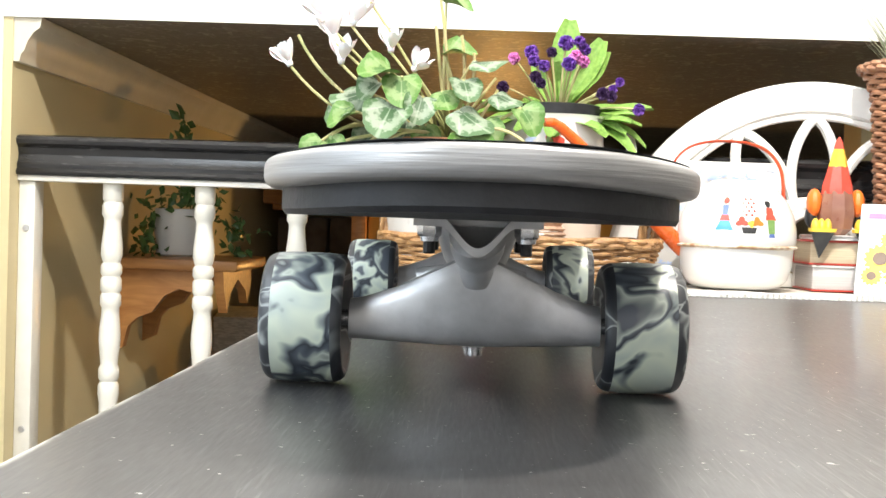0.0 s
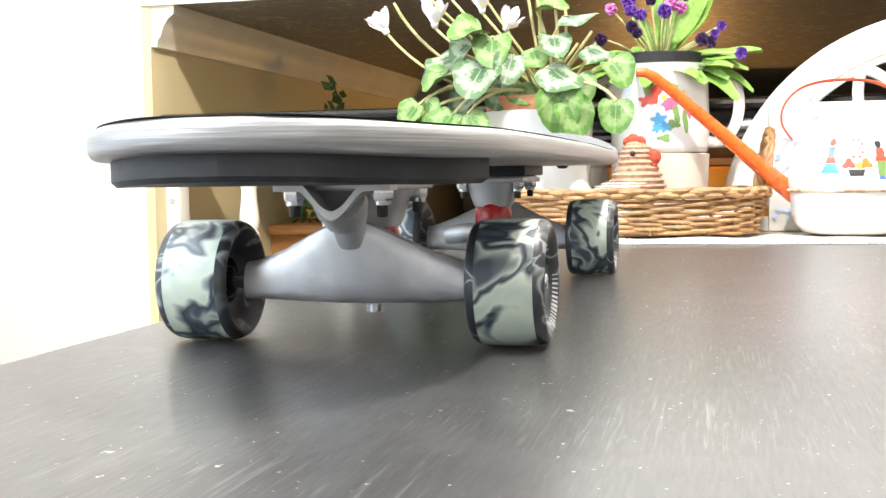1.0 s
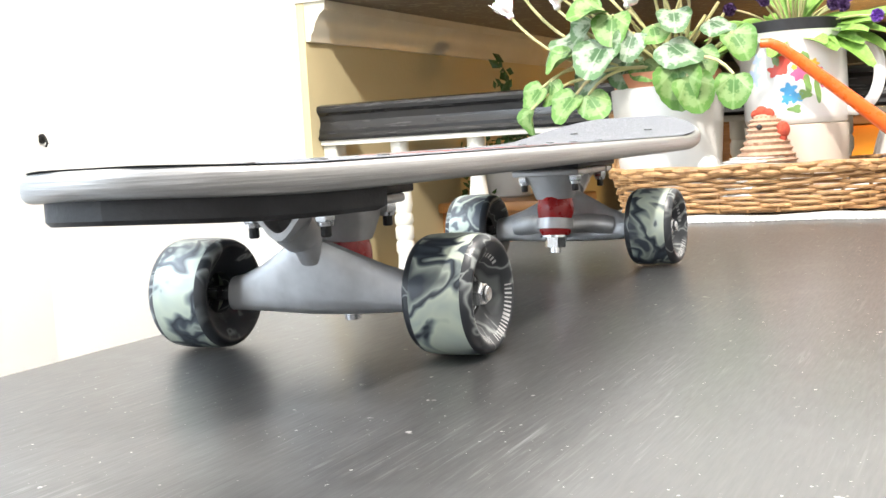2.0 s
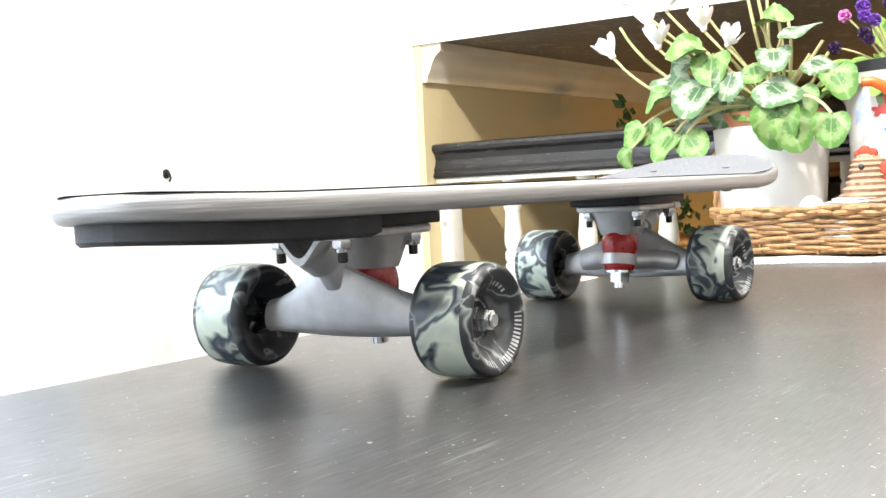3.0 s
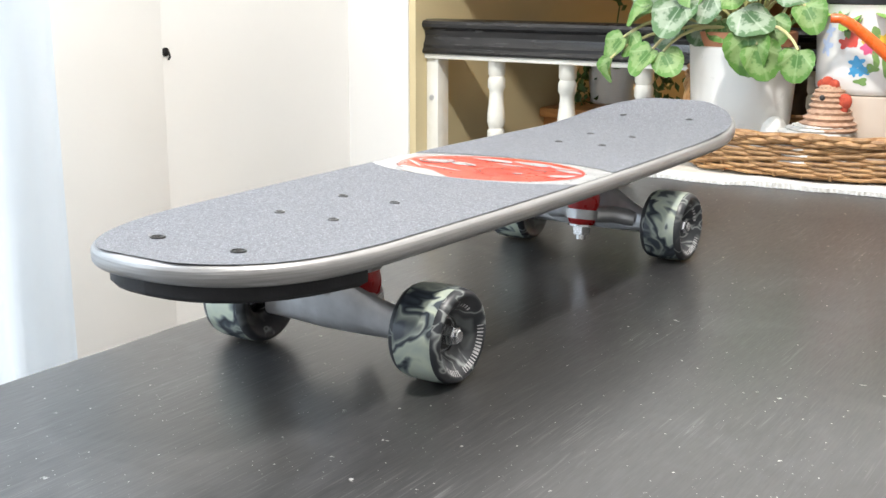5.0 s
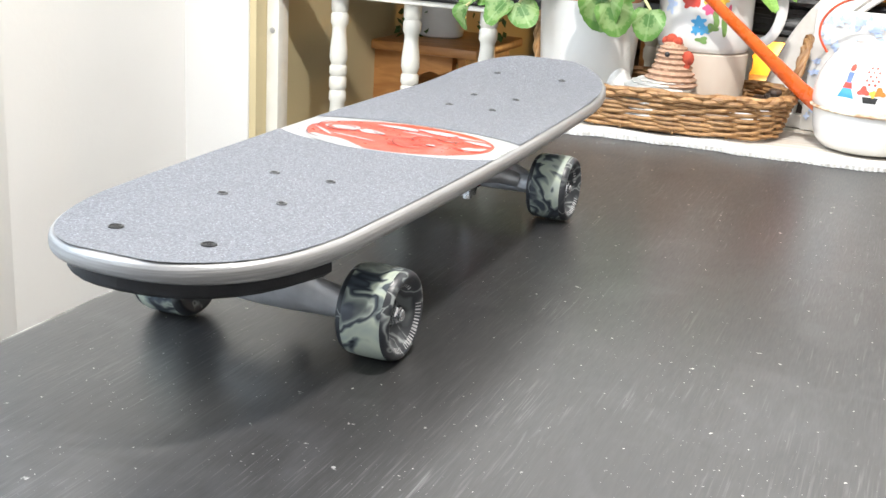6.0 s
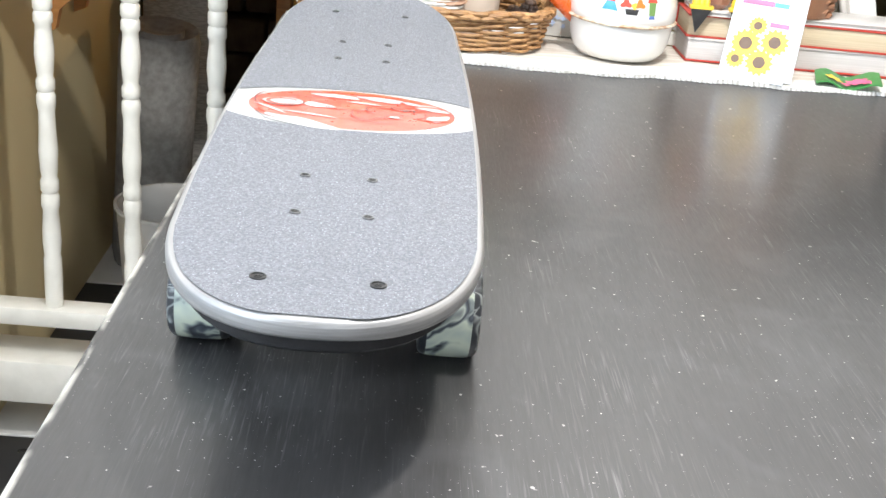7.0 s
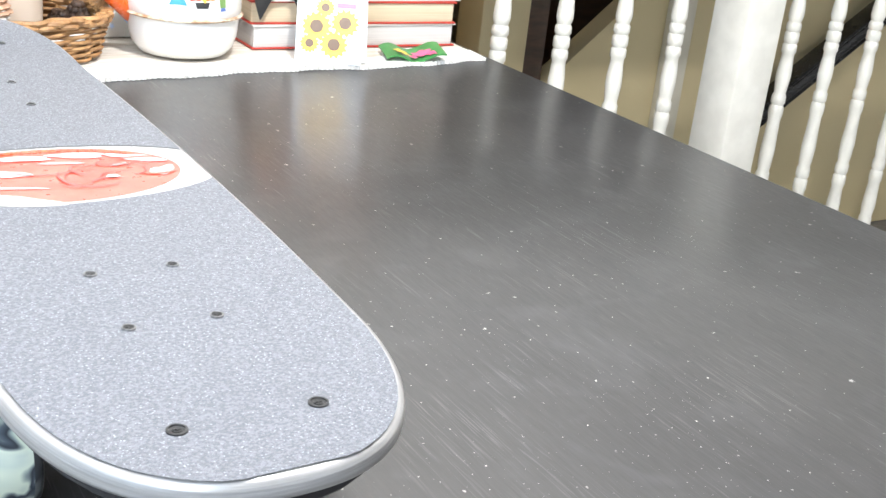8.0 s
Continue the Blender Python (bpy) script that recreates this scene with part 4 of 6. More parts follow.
M_SHEER.use_nodes = True
snt = M_SHEER.node_tree
pb = snt.nodes["Principled BSDF"]
pb.inputs["Base Color"].default_value, pb.inputs["Roughness"].default_value = (0.80, 0.86, 0.92, 1), 0.8
tr = snt.nodes.new("ShaderNodeBsdfTranslucent")
tr.inputs[0].default_value = (0.80, 0.87, 0.94, 1)
mxs = snt.nodes.new("ShaderNodeMixShader")
mxs.inputs[0].default_value = 0.6
snt.links.new(pb.outputs[0], mxs.inputs[1])
snt.links.new(tr.outputs[0], mxs.inputs[2])
snt.links.new(mxs.outputs[0], snt.nodes["Material Output"].inputs[0])
cb = bmesh.new()
cols = []
for i in range(261):
    y = -1.42 + 1.765 * i / 260
    out = min(1.0, max(0.0, (y - 0.02) / 0.16))       # the gathered end hangs into the room
    x = WX - 0.055 + 0.077 * out * out * (3 - 2 * out) + 0.012 * math.sin(i * 0.42) + 0.005 * math.sin(i * 0.97 + 1)
    cols.append([cb.verts.new((x + 0.004 * math.sin(i * 0.3 + k), y, z)) for k, z in enumerate((-0.30, 0.2, 0.8, 1.46))])
for a, b in zip(cols, cols[1:]):
    for k in range(3):
        cb.faces.new((a[k], a[k + 1], b[k + 1], b[k]))
curtain = solid("curtain", cb, M_SHEER, "sheer white curtain in folds before the window", "curtain", angle=80)
wf = tagged(new("window_1"), "white framed window behind the sheer curtain", "window", "", "structure")
for nm, b in (("window_frame", (WX - 0.12, WX - 0.085, -1.40, -1.35, -0.25, 1.4)), ("window_frame", (WX - 0.12, WX - 0.085, 0.25, 0.30, -0.25, 1.4)), ("window_frame", (WX - 0.12, WX - 0.085, -1.35, 0.25, -0.25, -0.20)), ("window_frame", (WX - 0.12, WX - 0.085, -1.35, 0.25, 1.35, 1.4)), ("glazing_bar", (WX - 0.115, WX - 0.09, -0.57, -0.53, -0.20, 1.35))):
    part(nm, boxed(*b, 0.003), M_IVORY, wf)
wf2 = tagged(new("window_2"), "white framed window in the far wall", "window", "", "structure")
for nm, b in (("window_frame", (0.05, 0.10, -2.58, -2.53, 0.2, 1.45)), ("window_frame", (1.70, 1.75, -2.58, -2.53, 0.2, 1.45)), ("window_frame", (0.10, 1.70, -2.58, -2.53, 0.2, 0.25)), ("window_frame", (0.10, 1.70, -2.58, -2.53, 1.40, 1.45)), ("glazing_bar", (0.88, 0.92, -2.575, -2.535, 0.25, 1.40))):
    part(nm, boxed(*b, 0.003), M_IVORY, wf2)

# ---- cloth at the far end of the table ----
M_LACE = mat("white_cotton_lace", (0.8, 0.79, 0.76), (0.68, 0.67, 0.63), 0.9, scale=220, lo=0.4, hi=0.6, bump=0.8, bscale=420)
M_LINEN = mat("beige_striped_linen", (0.64, 0.58, 0.5), (0.76, 0.72, 0.65), 0.9, scale=16, stretch=(0.6, 7, 1), lo=0.45, hi=0.55, bump=0.5, bscale=300)
rc = random.Random(3)
wig = [rc.uniform(-1, 1) for _ in range(8)]


def cloth_front(x):
    return 0.742 + 0.058 * x + 0.004 * math.sin(21 * x + wig[0]) + 0.0025 * math.sin(57 * x + wig[1]) + 0.0015 * math.sin(131 * x) + (0.25 * max(0, x - 0.62) ** 1.5) + 0.18 * max(0, -0.10 - x)


def cloth_mesh(v0, v1, thick, nx=150, ny=5, edge=False):
    bm = bmesh.new()
    x0, x1 = -0.131, 0.716
    top, bot = [], []
    for i in range(nx + 1):
        x = x0 + (x1 - x0) * i / nx
        f, b = cloth_front(x), 0.955
        ct, cb_ = [], []
        for j in range(ny + 1):
            v = v0 + (v1 - v0) * j / ny
            y = f + v if v < 0.5 else b - (1 - v)
            y = min(y, b)
            scal = 0.0014 * math.sin(i * 1.9) if edge and j == 0 else 0
            z = 0.0012 + thick * (0.75 + 0.25 * math.sin(43 * x + 30 * v)) + (0.0018 * max(0, math.sin(17 * x + wig[3])) if edge and j < 2 else 0)
            ct.append(bm.verts.new((x, y + scal, z)))
            cb_.append(bm.verts.new((x, y + scal, 0.0004)))
        top.append(ct)
        bot.append(cb_)
    for k, s in ((top, 1), (bot, -1)):
        for a, b in zip(k, k[1:]):
            for j in range(ny):
                bm.faces.new((a[j], b[j], b[j + 1], a[j + 1])[::s])
    for a, b, c, d in zip(top, top[1:], bot, bot[1:]):
        bm.faces.new((a[0], b[0], d[0], c[0]))
        bm.faces.new((a[-1], b[-1], d[-1], c[-1]))
    for t_, b_ in ((top[0], bot[0]), (top[-1], bot[-1])):
        for j in range(ny):
            bm.faces.new((t_[j], t_[j + 1], b_[j + 1], b_[j]))
    return bm


runner = thing("table_runner", "beige striped cloth with a white crocheted lace edge", "cloth")
part("cloth", cloth_mesh(0.040, 0.26, 0.003), M_LINEN, runner, "beige striped linen")
part("lace_edge", cloth_mesh(0.0, 0.043, 0.0045, nx=420, ny=6, edge=True), M_LACE, runner, "white crocheted lace border")

# ---- wicker ----
M_WICKER = island(mat("peeled_willow", (0.27, 0.135, 0.05), (0.42, 0.24, 0.10), 0.5, scale=18, stretch=(6, 6, 6), bump=0.25, bscale=200), 0.35)
M_WICKERD = island(mat("brown_willow", (0.23, 0.10, 0.05), (0.33, 0.16, 0.085), 0.5, scale=18, bump=0.25, bscale=200), 0.3)


def weave_ring(rx, ry, z, r, waves, phase, amp, p=2.6, seg=6, n=180, tilt=0.0):
    pts = []
    for i in range(n):
        a = 2 * math.pi * i / n
        ca, sa = math.cos(a), math.sin(a)
        k = (abs(ca) ** p + abs(sa) ** p) ** (-1 / p)
        w = amp * math.sin(waves * a + phase)
        pts.append(((rx * k + w) * ca, (ry * k + w) * sa, z + tilt * math.sin(3 * a + phase * 2) + 0.0008 * math.sin(11 * a + phase * 5)))
    return tube(pts, r, seg, closed=True)


def stakes(parent, rx0, ry0, rx1, ry1, z0, z1, count, r, material, p=2.6):
    for i in range(count):
        a = 2 * math.pi * (i + 0.5) / count
        ca, sa = math.cos(a), math.sin(a)
        k = (abs(ca) ** p + abs(sa) ** p) ** (-1 / p)
        part("stake", tube([(rx0 * k * ca, ry0 * k * sa, z0), (rx1 * k * ca, ry1 * k * sa, z1)], r, 6), material, parent)


tray = thing("wicker_basket", "shallow brown wicker basket with woven rim on the cloth", "basket", pose(0.057, 0.868, 0.005, 0, 0, 3))
part("base", moved(lathe([(0.001, 0.001), (1.0, 0.001), (1.0, 0.006), (0.001, 0.006)], 40, False), Matrix.Diagonal((0.145, 0.072, 1, 1))), M_WICKER, tray)
stakes(tray, 0.152, 0.078, 0.163, 0.088, 0.002, 0.050, 30, 0.0022, M_WICKER)
for i in range(12):
    u = i / 11
    part("strand", weave_ring(0.153 + 0.010 * u, 0.079 + 0.009 * u, 0.005 + 0.0385 * u, 0.0023, 15, math.pi * (i % 2) + 0.2 * i, 0.0032, tilt=0.0012), M_WICKER, tray)
for i in range(5):
    part("rim_strand", weave_ring(0.164, 0.090, 0.0495, 0.0032, 22, 2 * math.pi * i / 5, 0.0048, tilt=0.0035, n=260), M_WICKER, tray, "twisted willow rim")
for s in (-1, 1):
    hp = []
    for i in range(25):
        a = math.pi * i / 24
        hp.append((s * (0.160 + 0.012 * math.sin(a)), -0.040 * math.cos(a) + 0.03, 0.045 + 0.075 * math.sin(a)))
    for k in range(3):
        tw = [(x + 0.0035 * math.cos(i * 0.9 + k * 2.1), y + 0.003 * math.sin(i * 0.9 + k * 2.1), z + 0.0035 * math.sin(i * 0.9 + k * 2.1)) for i, (x, y, z) in enumerate(hp)]
        part("handle_strand", tube(tw, 0.0034, 7), M_WICKER, tray, "twisted willow handle")

# ---- cyclamen ----
M_TERRA = mat("terracotta", (0.52, 0.2, 0.1), (0.6, 0.27, 0.15), 0.7, scale=20)
M_STEM = mat("pale_green_stem", (0.42, 0.44, 0.18), (0.5, 0.42, 0.22), 0.45, scale=30)
M_PETAL = mat("white_petal", (0.82, 0.8, 0.8), (0.78, 0.72, 0.74), 0.55, scale=40, subsurface=0.2)
M_SOIL = mat("potting_soil", (0.03, 0.022, 0.016), (0.06, 0.045, 0.03), 0.95, scale=120, bump=1.0, bscale=300)


def leaf_paint(name, inner, silver, edge, amount):
    """A leaf with a pale mottled ring and pale veins, in the leaf's own coordinates."""
    m = mat(name, inner, edge, 0.42, scale=60, spec=0.4, bump=0.2, bscale=120)
    nt = m.node_tree
    b = nt.nodes["Principled BSDF"]
    tc = nt.nodes["Texture Coordinate"]
    ln = nt.nodes.new("ShaderNodeVectorMath")
    ln.operation = "LENGTH"
    mp = nt.nodes.new("ShaderNodeMapping")
    mp.inputs["Location"].default_value = (0, -0.32, 0)
    nt.links.new(tc.outputs["Object"], mp.inputs[0])
    nt.links.new(mp.outputs[0], ln.inputs[0])
    no = nt.nodes.new("ShaderNodeTexNoise")
    no.inputs["Scale"].default_value = 9
    nt.links.new(tc.outputs["Object"], no.inputs["Vector"])
    ad = nt.nodes.new("ShaderNodeMath")
    ad.operation = "MULTIPLY_ADD"
    nt.links.new(no.outputs["Fac"], ad.inputs[0])
    ad.inputs[1].default_value = 0.42
    nt.links.new(ln.outputs["Value"], ad.inputs[2])
    r = nt.nodes.new("ShaderNodeValToRGB")
    e = r.color_ramp.elements
    e[0].position, e[0].color = 0.24, (*inner, 1)
    e[1].position, e[1].color = 0.74, (*edge, 1)
    for pos, c in ((0.36, inner), (0.46, silver), (0.60, silver), (0.68, edge)):
        x = e.new(pos)
        x.color = (*c, 1)
    nt.links.new(ad.outputs[0], r.inputs[0])
    # veins: narrow bands of the angle round the stalk
    sx = nt.nodes.new("ShaderNodeSeparateXYZ")
    nt.links.new(tc.outputs["Object"], sx.inputs[0])
    at = nt.nodes.new("ShaderNodeMath")
    at.operation = "ARCTAN2"
    nt.links.new(sx.outputs[0], at.inputs[0])
    nt.links.new(sx.outputs[1], at.inputs[1])
    mu = nt.nodes.new("ShaderNodeMath")
    mu.operation = "MULTIPLY"
    mu.inputs[1].default_value = 8
    nt.links.new(at.outputs[0], mu.inputs[0])
    co = nt.nodes.new("ShaderNodeMath")
    co.operation = "COSINE"
    nt.links.new(mu.outputs[0], co.inputs[0])
    mr = nt.nodes.new("ShaderNodeMapRange")
    mr.inputs["From Min"].default_value, mr.inputs["From Max"].default_value, mr.inputs["To Max"].default_value = 0.86, 1.0, amount
    nt.links.new(co.outputs[0], mr.inputs[0])
    mx = nt.nodes.new("ShaderNodeMix")
    mx.data_type = "RGBA"
    nt.links.new(mr.outputs[0], mx.inputs["Factor"])
    nt.links.new(r.outputs[0], mx.inputs["A"])
    mx.inputs["B"].default_value = (*[min(1, v * 1.25 + 0.06) for v in silver], 1)
    nt.links.new(mx.outputs["Result"], b.inputs["Base Color"])
    return m


M_LEAF1 = leaf_paint("silvered_cyclamen_leaf", (0.045, 0.10, 0.04), (0.25, 0.31, 0.22), (0.075, 0.15, 0.06), 0.5)
M_LEAF2 = leaf_paint("green_cyclamen_leaf", (0.06, 0.15, 0.03), (0.20, 0.30, 0.11), (0.095, 0.21, 0.04), 0.4)


def heart_mesh(material, cup, seed):
    """A heart-shaped leaf one unit long with its stalk at the origin and its tip at +y."""
    rnd = random.Random(seed)
    bm = bmesh.new()
    n, rings = 40, 6
    ph = rnd.uniform(0, 6)
    grid = []
    for k in range(rings + 1):
        row = []
        for i in range(n):
            a = 2 * math.pi * i / n
            notch = math.exp(-((abs(a - math.pi) / 0.42) ** 2))
            rad = 0.52 * (1 - 0.72 * notch) * (1 + 0.16 * math.cos(a) + 0.07 * math.cos(3 * a)) * (1 + 0.02 * math.sin(17 * a + ph))
            u = k / rings
            x, y = rad * u * math.sin(a), rad * u * math.cos(a) * 1.02 + 0.30 * u
            z = cup * (x * x * 1.1 - 0.35 * (y - 0.2) ** 2) + 0.035 * u * u * math.sin(5 * a + ph)
            row.append(bm.verts.new((x, y, z)))
        grid.append(row)
    for a, b in zip(grid, grid[1:]):
        for i in range(n):
            bm.faces.new((a[i], a[(i + 1) % n], b[(i + 1) % n], b[i]))
    bmesh.ops.remove_doubles(bm, verts=bm.verts[:], dist=0.0005)
    return mesh_of("leaf", bm, material, angle=180)


HEARTS = {(k, s): heart_mesh(m, c, s) for k, m in (("s", M_LEAF1), ("g", M_LEAF2)) for s, c in ((1, 0.5), (2, -0.45), (3, 0.95))}


def facing(p, normal, tip, size):
    z = Vector(normal).normalized()
    y = Vector(tip)
    y = (y - z * y.dot(z)).normalized()
    x = y.cross(z)
    m = Matrix((x, y, z)).transposed().to_4x4()
    return Matrix.Translation(p) @ m @ Matrix.Diagonal((size, size, size, 1))


def bow(a, b, lift, side=(0, 0, 0), n=9):
    a, b = Vector(a), Vector(b)
    c = (a + b) / 2 + Vector((side[0], side[1], lift))
    return [((1 - t) ** 2) * a + 2 * t * (1 - t) * c + t * t * b for t in [i / (n - 1) for i in range(n)]]


PC = Vector((-0.045, 0.872))
cyc = thing("cyclamen", "white flowering cyclamen in a terracotta pot inside a white planter", "plant")
part("planter", moved(lathe([(0.001, 0.001), (0.050, 0.001), (0.056, 0.006), (0.061, 0.05), (0.0665, 0.135), (0.067, 0.140), (0.064, 0.141), (0.061, 0.13), (0.055, 0.04)], 44, False), pose(PC.x, PC.y, 0.0125)), M_PLANTPOT, cyc, "white ceramic planter")
part("inner_pot", moved(lathe([(0.054, 0.10), (0.0595, 0.145), (0.0625, 0.146), (0.0635, 0.166), (0.061, 0.167), (0.059, 0.155)], 40, False), pose(PC.x, PC.y, 0.004)), M_TERRA, cyc, "terracotta pot rim")
part("soil", moved(lathe([(0.0595, 0.152), (0.03, 0.157), (0.001, 0.158)], 24, False), pose(PC.x, PC.y, 0.004)), M_SOIL, cyc)
CROWN = Vector((PC.x + 0.012, PC.y - 0.008, 0.16))
F = (0.25, -0.95, 0.25)
LEAVES = [  # place, size, kind, form, tip, normal
    ((-0.087, 0.80, 0.238), 0.060, "g", 1, (0.05, -0.4, -1), (0.1, -0.85, 0.5)),
    ((-0.016, 0.80, 0.236), 0.052, "s", 1, (0.1, -0.3, -1), (0.2, -0.7, 0.75)),
    ((-0.128, 0.825, 0.222), 0.066, "s", 2, (-0.9, -0.3, -0.35), (-0.1, -0.75, 0.8)),
    ((-0.095, 0.79, 0.205), 0.074, "s", 1, (-0.3, -0.5, -0.9), (0.0, -0.8, 0.7)),
    ((-0.020, 0.785, 0.200), 0.070, "s", 2, (0.85, -0.4, -0.6), (0.3, -0.7, 0.75)),
    ((-0.138, 0.80, 0.196), 0.052, "g", 3, (-0.9, -0.3, -0.35), (-0.2, -0.6, 0.9)),
    ((-0.008, 0.775, 0.172), 0.070, "g", 3, (0.1, -0.15, -1), (0.15, -0.98, 0.2)),
    ((0.004, 0.772, 0.160), 0.062, "g", 1, (0.45, -0.1, -1), (0.45, -0.9, 0.2)),
    ((0.060, 0.745, 0.157), 0.052, "g", 1, (-0.05, -0.1, -1), (0.2, -0.97, 0.15)),
    ((-0.130, 0.785, 0.150), 0.058, "g", 1, (-0.6, -0.3, -0.8), (-0.25, -0.8, 0.55)),
    ((-0.112, 0.775, 0.148), 0.052, "g", 2, (0.55, -0.2, -0.8), (0.2, -0.9, 0.4)),
    ((-0.165, 0.80, 0.168), 0.046, "g", 2, (-0.1, -0.4, -0.9), (-0.5, -0.8, 0.3)),
    ((-0.176, 0.80, 0.162), 0.052, "g", 1, (-0.8, -0.3, -0.8), (-0.35, -0.85, 0.45)),
    ((-0.188, 0.79, 0.136), 0.044, "g", 3, (-0.3, -0.2, -1), (-0.6, -0.8, 0.1)),
    ((-0.098, 0.80, 0.244), 0.062, "g", 3, (-0.8, -0.4, -0.35), (0.3, -0.45, 0.9)),
    ((-0.006, 0.81, 0.258), 0.062, "s", 2, (0.95, -0.1, -0.15), (0.0, -0.35, 0.95)),
    ((-0.040, 0.83, 0.270), 0.055, "g", 3, (0.9, -0.2, 0.25), (-0.2, -0.5, 0.9)),
    ((0.050, 0.79, 0.205), 0.052, "g", 3, (0.5, -0.2, -0.75), (0.3, -0.85, 0.45)),
    ((-0.080, 0.835, 0.190), 0.060, "s", 1, (-0.2, -0.5, -0.9), (0.1, -0.85, 0.5)),
    ((-0.115, 0.83, 0.180), 0.058, "s", 1, (-0.6, -0.5, -0.6), (-0.2, -0.8, 0.6)),
    ((-0.060, 0.825, 0.185), 0.050, "g", 2, (0.3, -0.5, -0.8), (0.2, -0.8, 0.6)),
    ((-0.040, 0.86, 0.335), 0.050, "g", 3, (0.6, -0.3, 0.2), (0.1, -0.3, 0.95)),
    ((-0.050, 0.89, 0.225), 0.060, "g", 2, (0.4, 0.4, -0.2), (0.2, 0.1, 0.97)),
    ((-0.062, 0.795, 0.215), 0.052, "s", 1, (-0.2, -0.5, -0.9), (0.25, -0.85, 0.4)),
    ((-0.040, 0.80, 0.222), 0.046, "g", 2, (0.3, -0.4, -0.9), (0.0, -0.8, 0.6)),
    ((-0.112, 0.81, 0.232), 0.050, "s", 3, (-0.5, -0.5, -0.5), (-0.1, -0.6, 0.8)),
    ((0.022, 0.81, 0.222), 0.050, "s", 2, (0.7, -0.3, -0.5), (0.2, -0.6, 0.8)),
    ((-0.148, 0.815, 0.205), 0.048, "s", 1, (-0.8, -0.4, -0.5), (-0.3, -0.7, 0.7)),
    ((0.010, 0.80, 0.190), 0.050, "g", 1, (0.4, -0.4, -0.8), (0.3, -0.85, 0.4)),
    ((-0.100, 0.90, 0.215), 0.060, "s", 2, (-0.6, 0.4, -0.2), (-0.2, 0.1, 0.97)),
]
rl = random.Random(21)
for p, size, kind, form, tip, nrm in LEAVES:
    o = new("leaf", HEARTS[(kind, form)])
    o.parent = cyc
    o.matrix_local = facing(p, nrm, tip, size * 0.74)
    a = CROWN + Vector((rl.uniform(-0.018, 0.018), rl.uniform(-0.015, 0.01), 0))
    low = p[2] < 0.175
    part("leaf_stalk", tube(bow(a, p, 0.045 if low else 0.01, ((p[0] - a.x) * 0.15, -0.02, 0) if low else (rl.uniform(-0.012, 0.012), 0, 0)), [0.0026 - 0.00012 * i for i in range(9)], 7), M_STEM, cyc)


def cyclamen_flower():
    bm = bmesh.new()
    for k in range(5):
        a = 2 * math.pi * k / 5
        grid = []
        for i in range(6):
            u = i / 5
            w = 0.62 * math.sin(math.pi * min(1, 0.12 + 0.88 * u) * 0.92) ** 0.8
            row = []
            for j in range(4):
                v = j / 3 - 0.5
                rad = 0.10 + 0.50 * math.sin(u * 1.7) + 0.16 * v
                t = a + v * w * 2.0
                row.append(bm.verts.new((rad * math.cos(t), rad * math.sin(t), 1.0 * u + 0.05 * math.sin(6 * v))))
            grid.append(row)
        for r0, r1 in zip(grid, grid[1:]):
            for j in range(3):
                bm.faces.new((r0[j], r0[j + 1], r1[j + 1], r1[j]))
    tb = tube([(0, 0, -0.22), (0, 0, 0.05)], [0.16, 0.20], 10)
    return joined(bm, tb)


CFLOWER = mesh_of("flower", cyclamen_flower(), M_PETAL, angle=180)
for (x, z), sz, ax, lift, sd in (((-0.219, 0.252), 0.030, (-0.5, -0.2, 0.9), -0.035, -0.03), ((-0.169, 0.284), 0.034, (-0.2, -0.3, 0.95), 0.02, -0.02), ((-0.158, 0.258), 0.032, (0.1, -0.5, 0.9), 0.0, -0.02), ((-0.145, 0.302), 0.034, (0.3, -0.3, 0.9), 0.02, -0.02),
                                 ((-0.101, 0.272), 0.030, (0.0, -0.5, 0.9), 0.01, 0.0), ((-0.072, 0.250), 0.028, (0.5, -0.6, 0.6), 0.0, 0.01), ((-0.182, 0.306), 0.032, (-0.5, -0.2, 0.8), 0.02, -0.02), ((-0.125, 0.330), 0.032, (0.2, -0.2, 0.9), 0.01, 0.0)):
    p = Vector((x, 0.812, z))
    o = new("flower", CFLOWER)
    o.parent = cyc
    o.matrix_local = facing(p, ax, (1, 0.2, 0.1), sz * 0.78)
    part("flower_stalk", tube(bow(CROWN + Vector((rl.uniform(-0.012, 0.012), -0.004, 0)), p - Vector(ax).normalized() * sz * 0.2, lift, (sd, -0.02, 0), 12), 0.0017, 7), M_STEM, cyc)
for x, z, sd in ((-0.210, 0.285, -0.05), (-0.048, 0.345, 0.01), (-0.020, 0.29, 0.02), (-0.050, 0.30, 0.0), (-0.005, 0.27, 0.02)):
    p = Vector((x, 0.82, z))
    part("flower_stalk", tube(bow(CROWN, p, 0.0 if sd >= 0 else -0.02, (sd, -0.01, 0), 12), 0.0019, 7), M_STEM, cyc)
for i in range(7):
    part("flower_stalk", tube(bow(CROWN + Vector((rl.uniform(-0.02, 0.02), 0, 0)), CROWN + Vector((rl.uniform(-0.06, 0.06), rl.uniform(-0.03, 0.02), rl.uniform(0.05, 0.1))), 0.0), 0.002, 6), M_STEM, cyc)

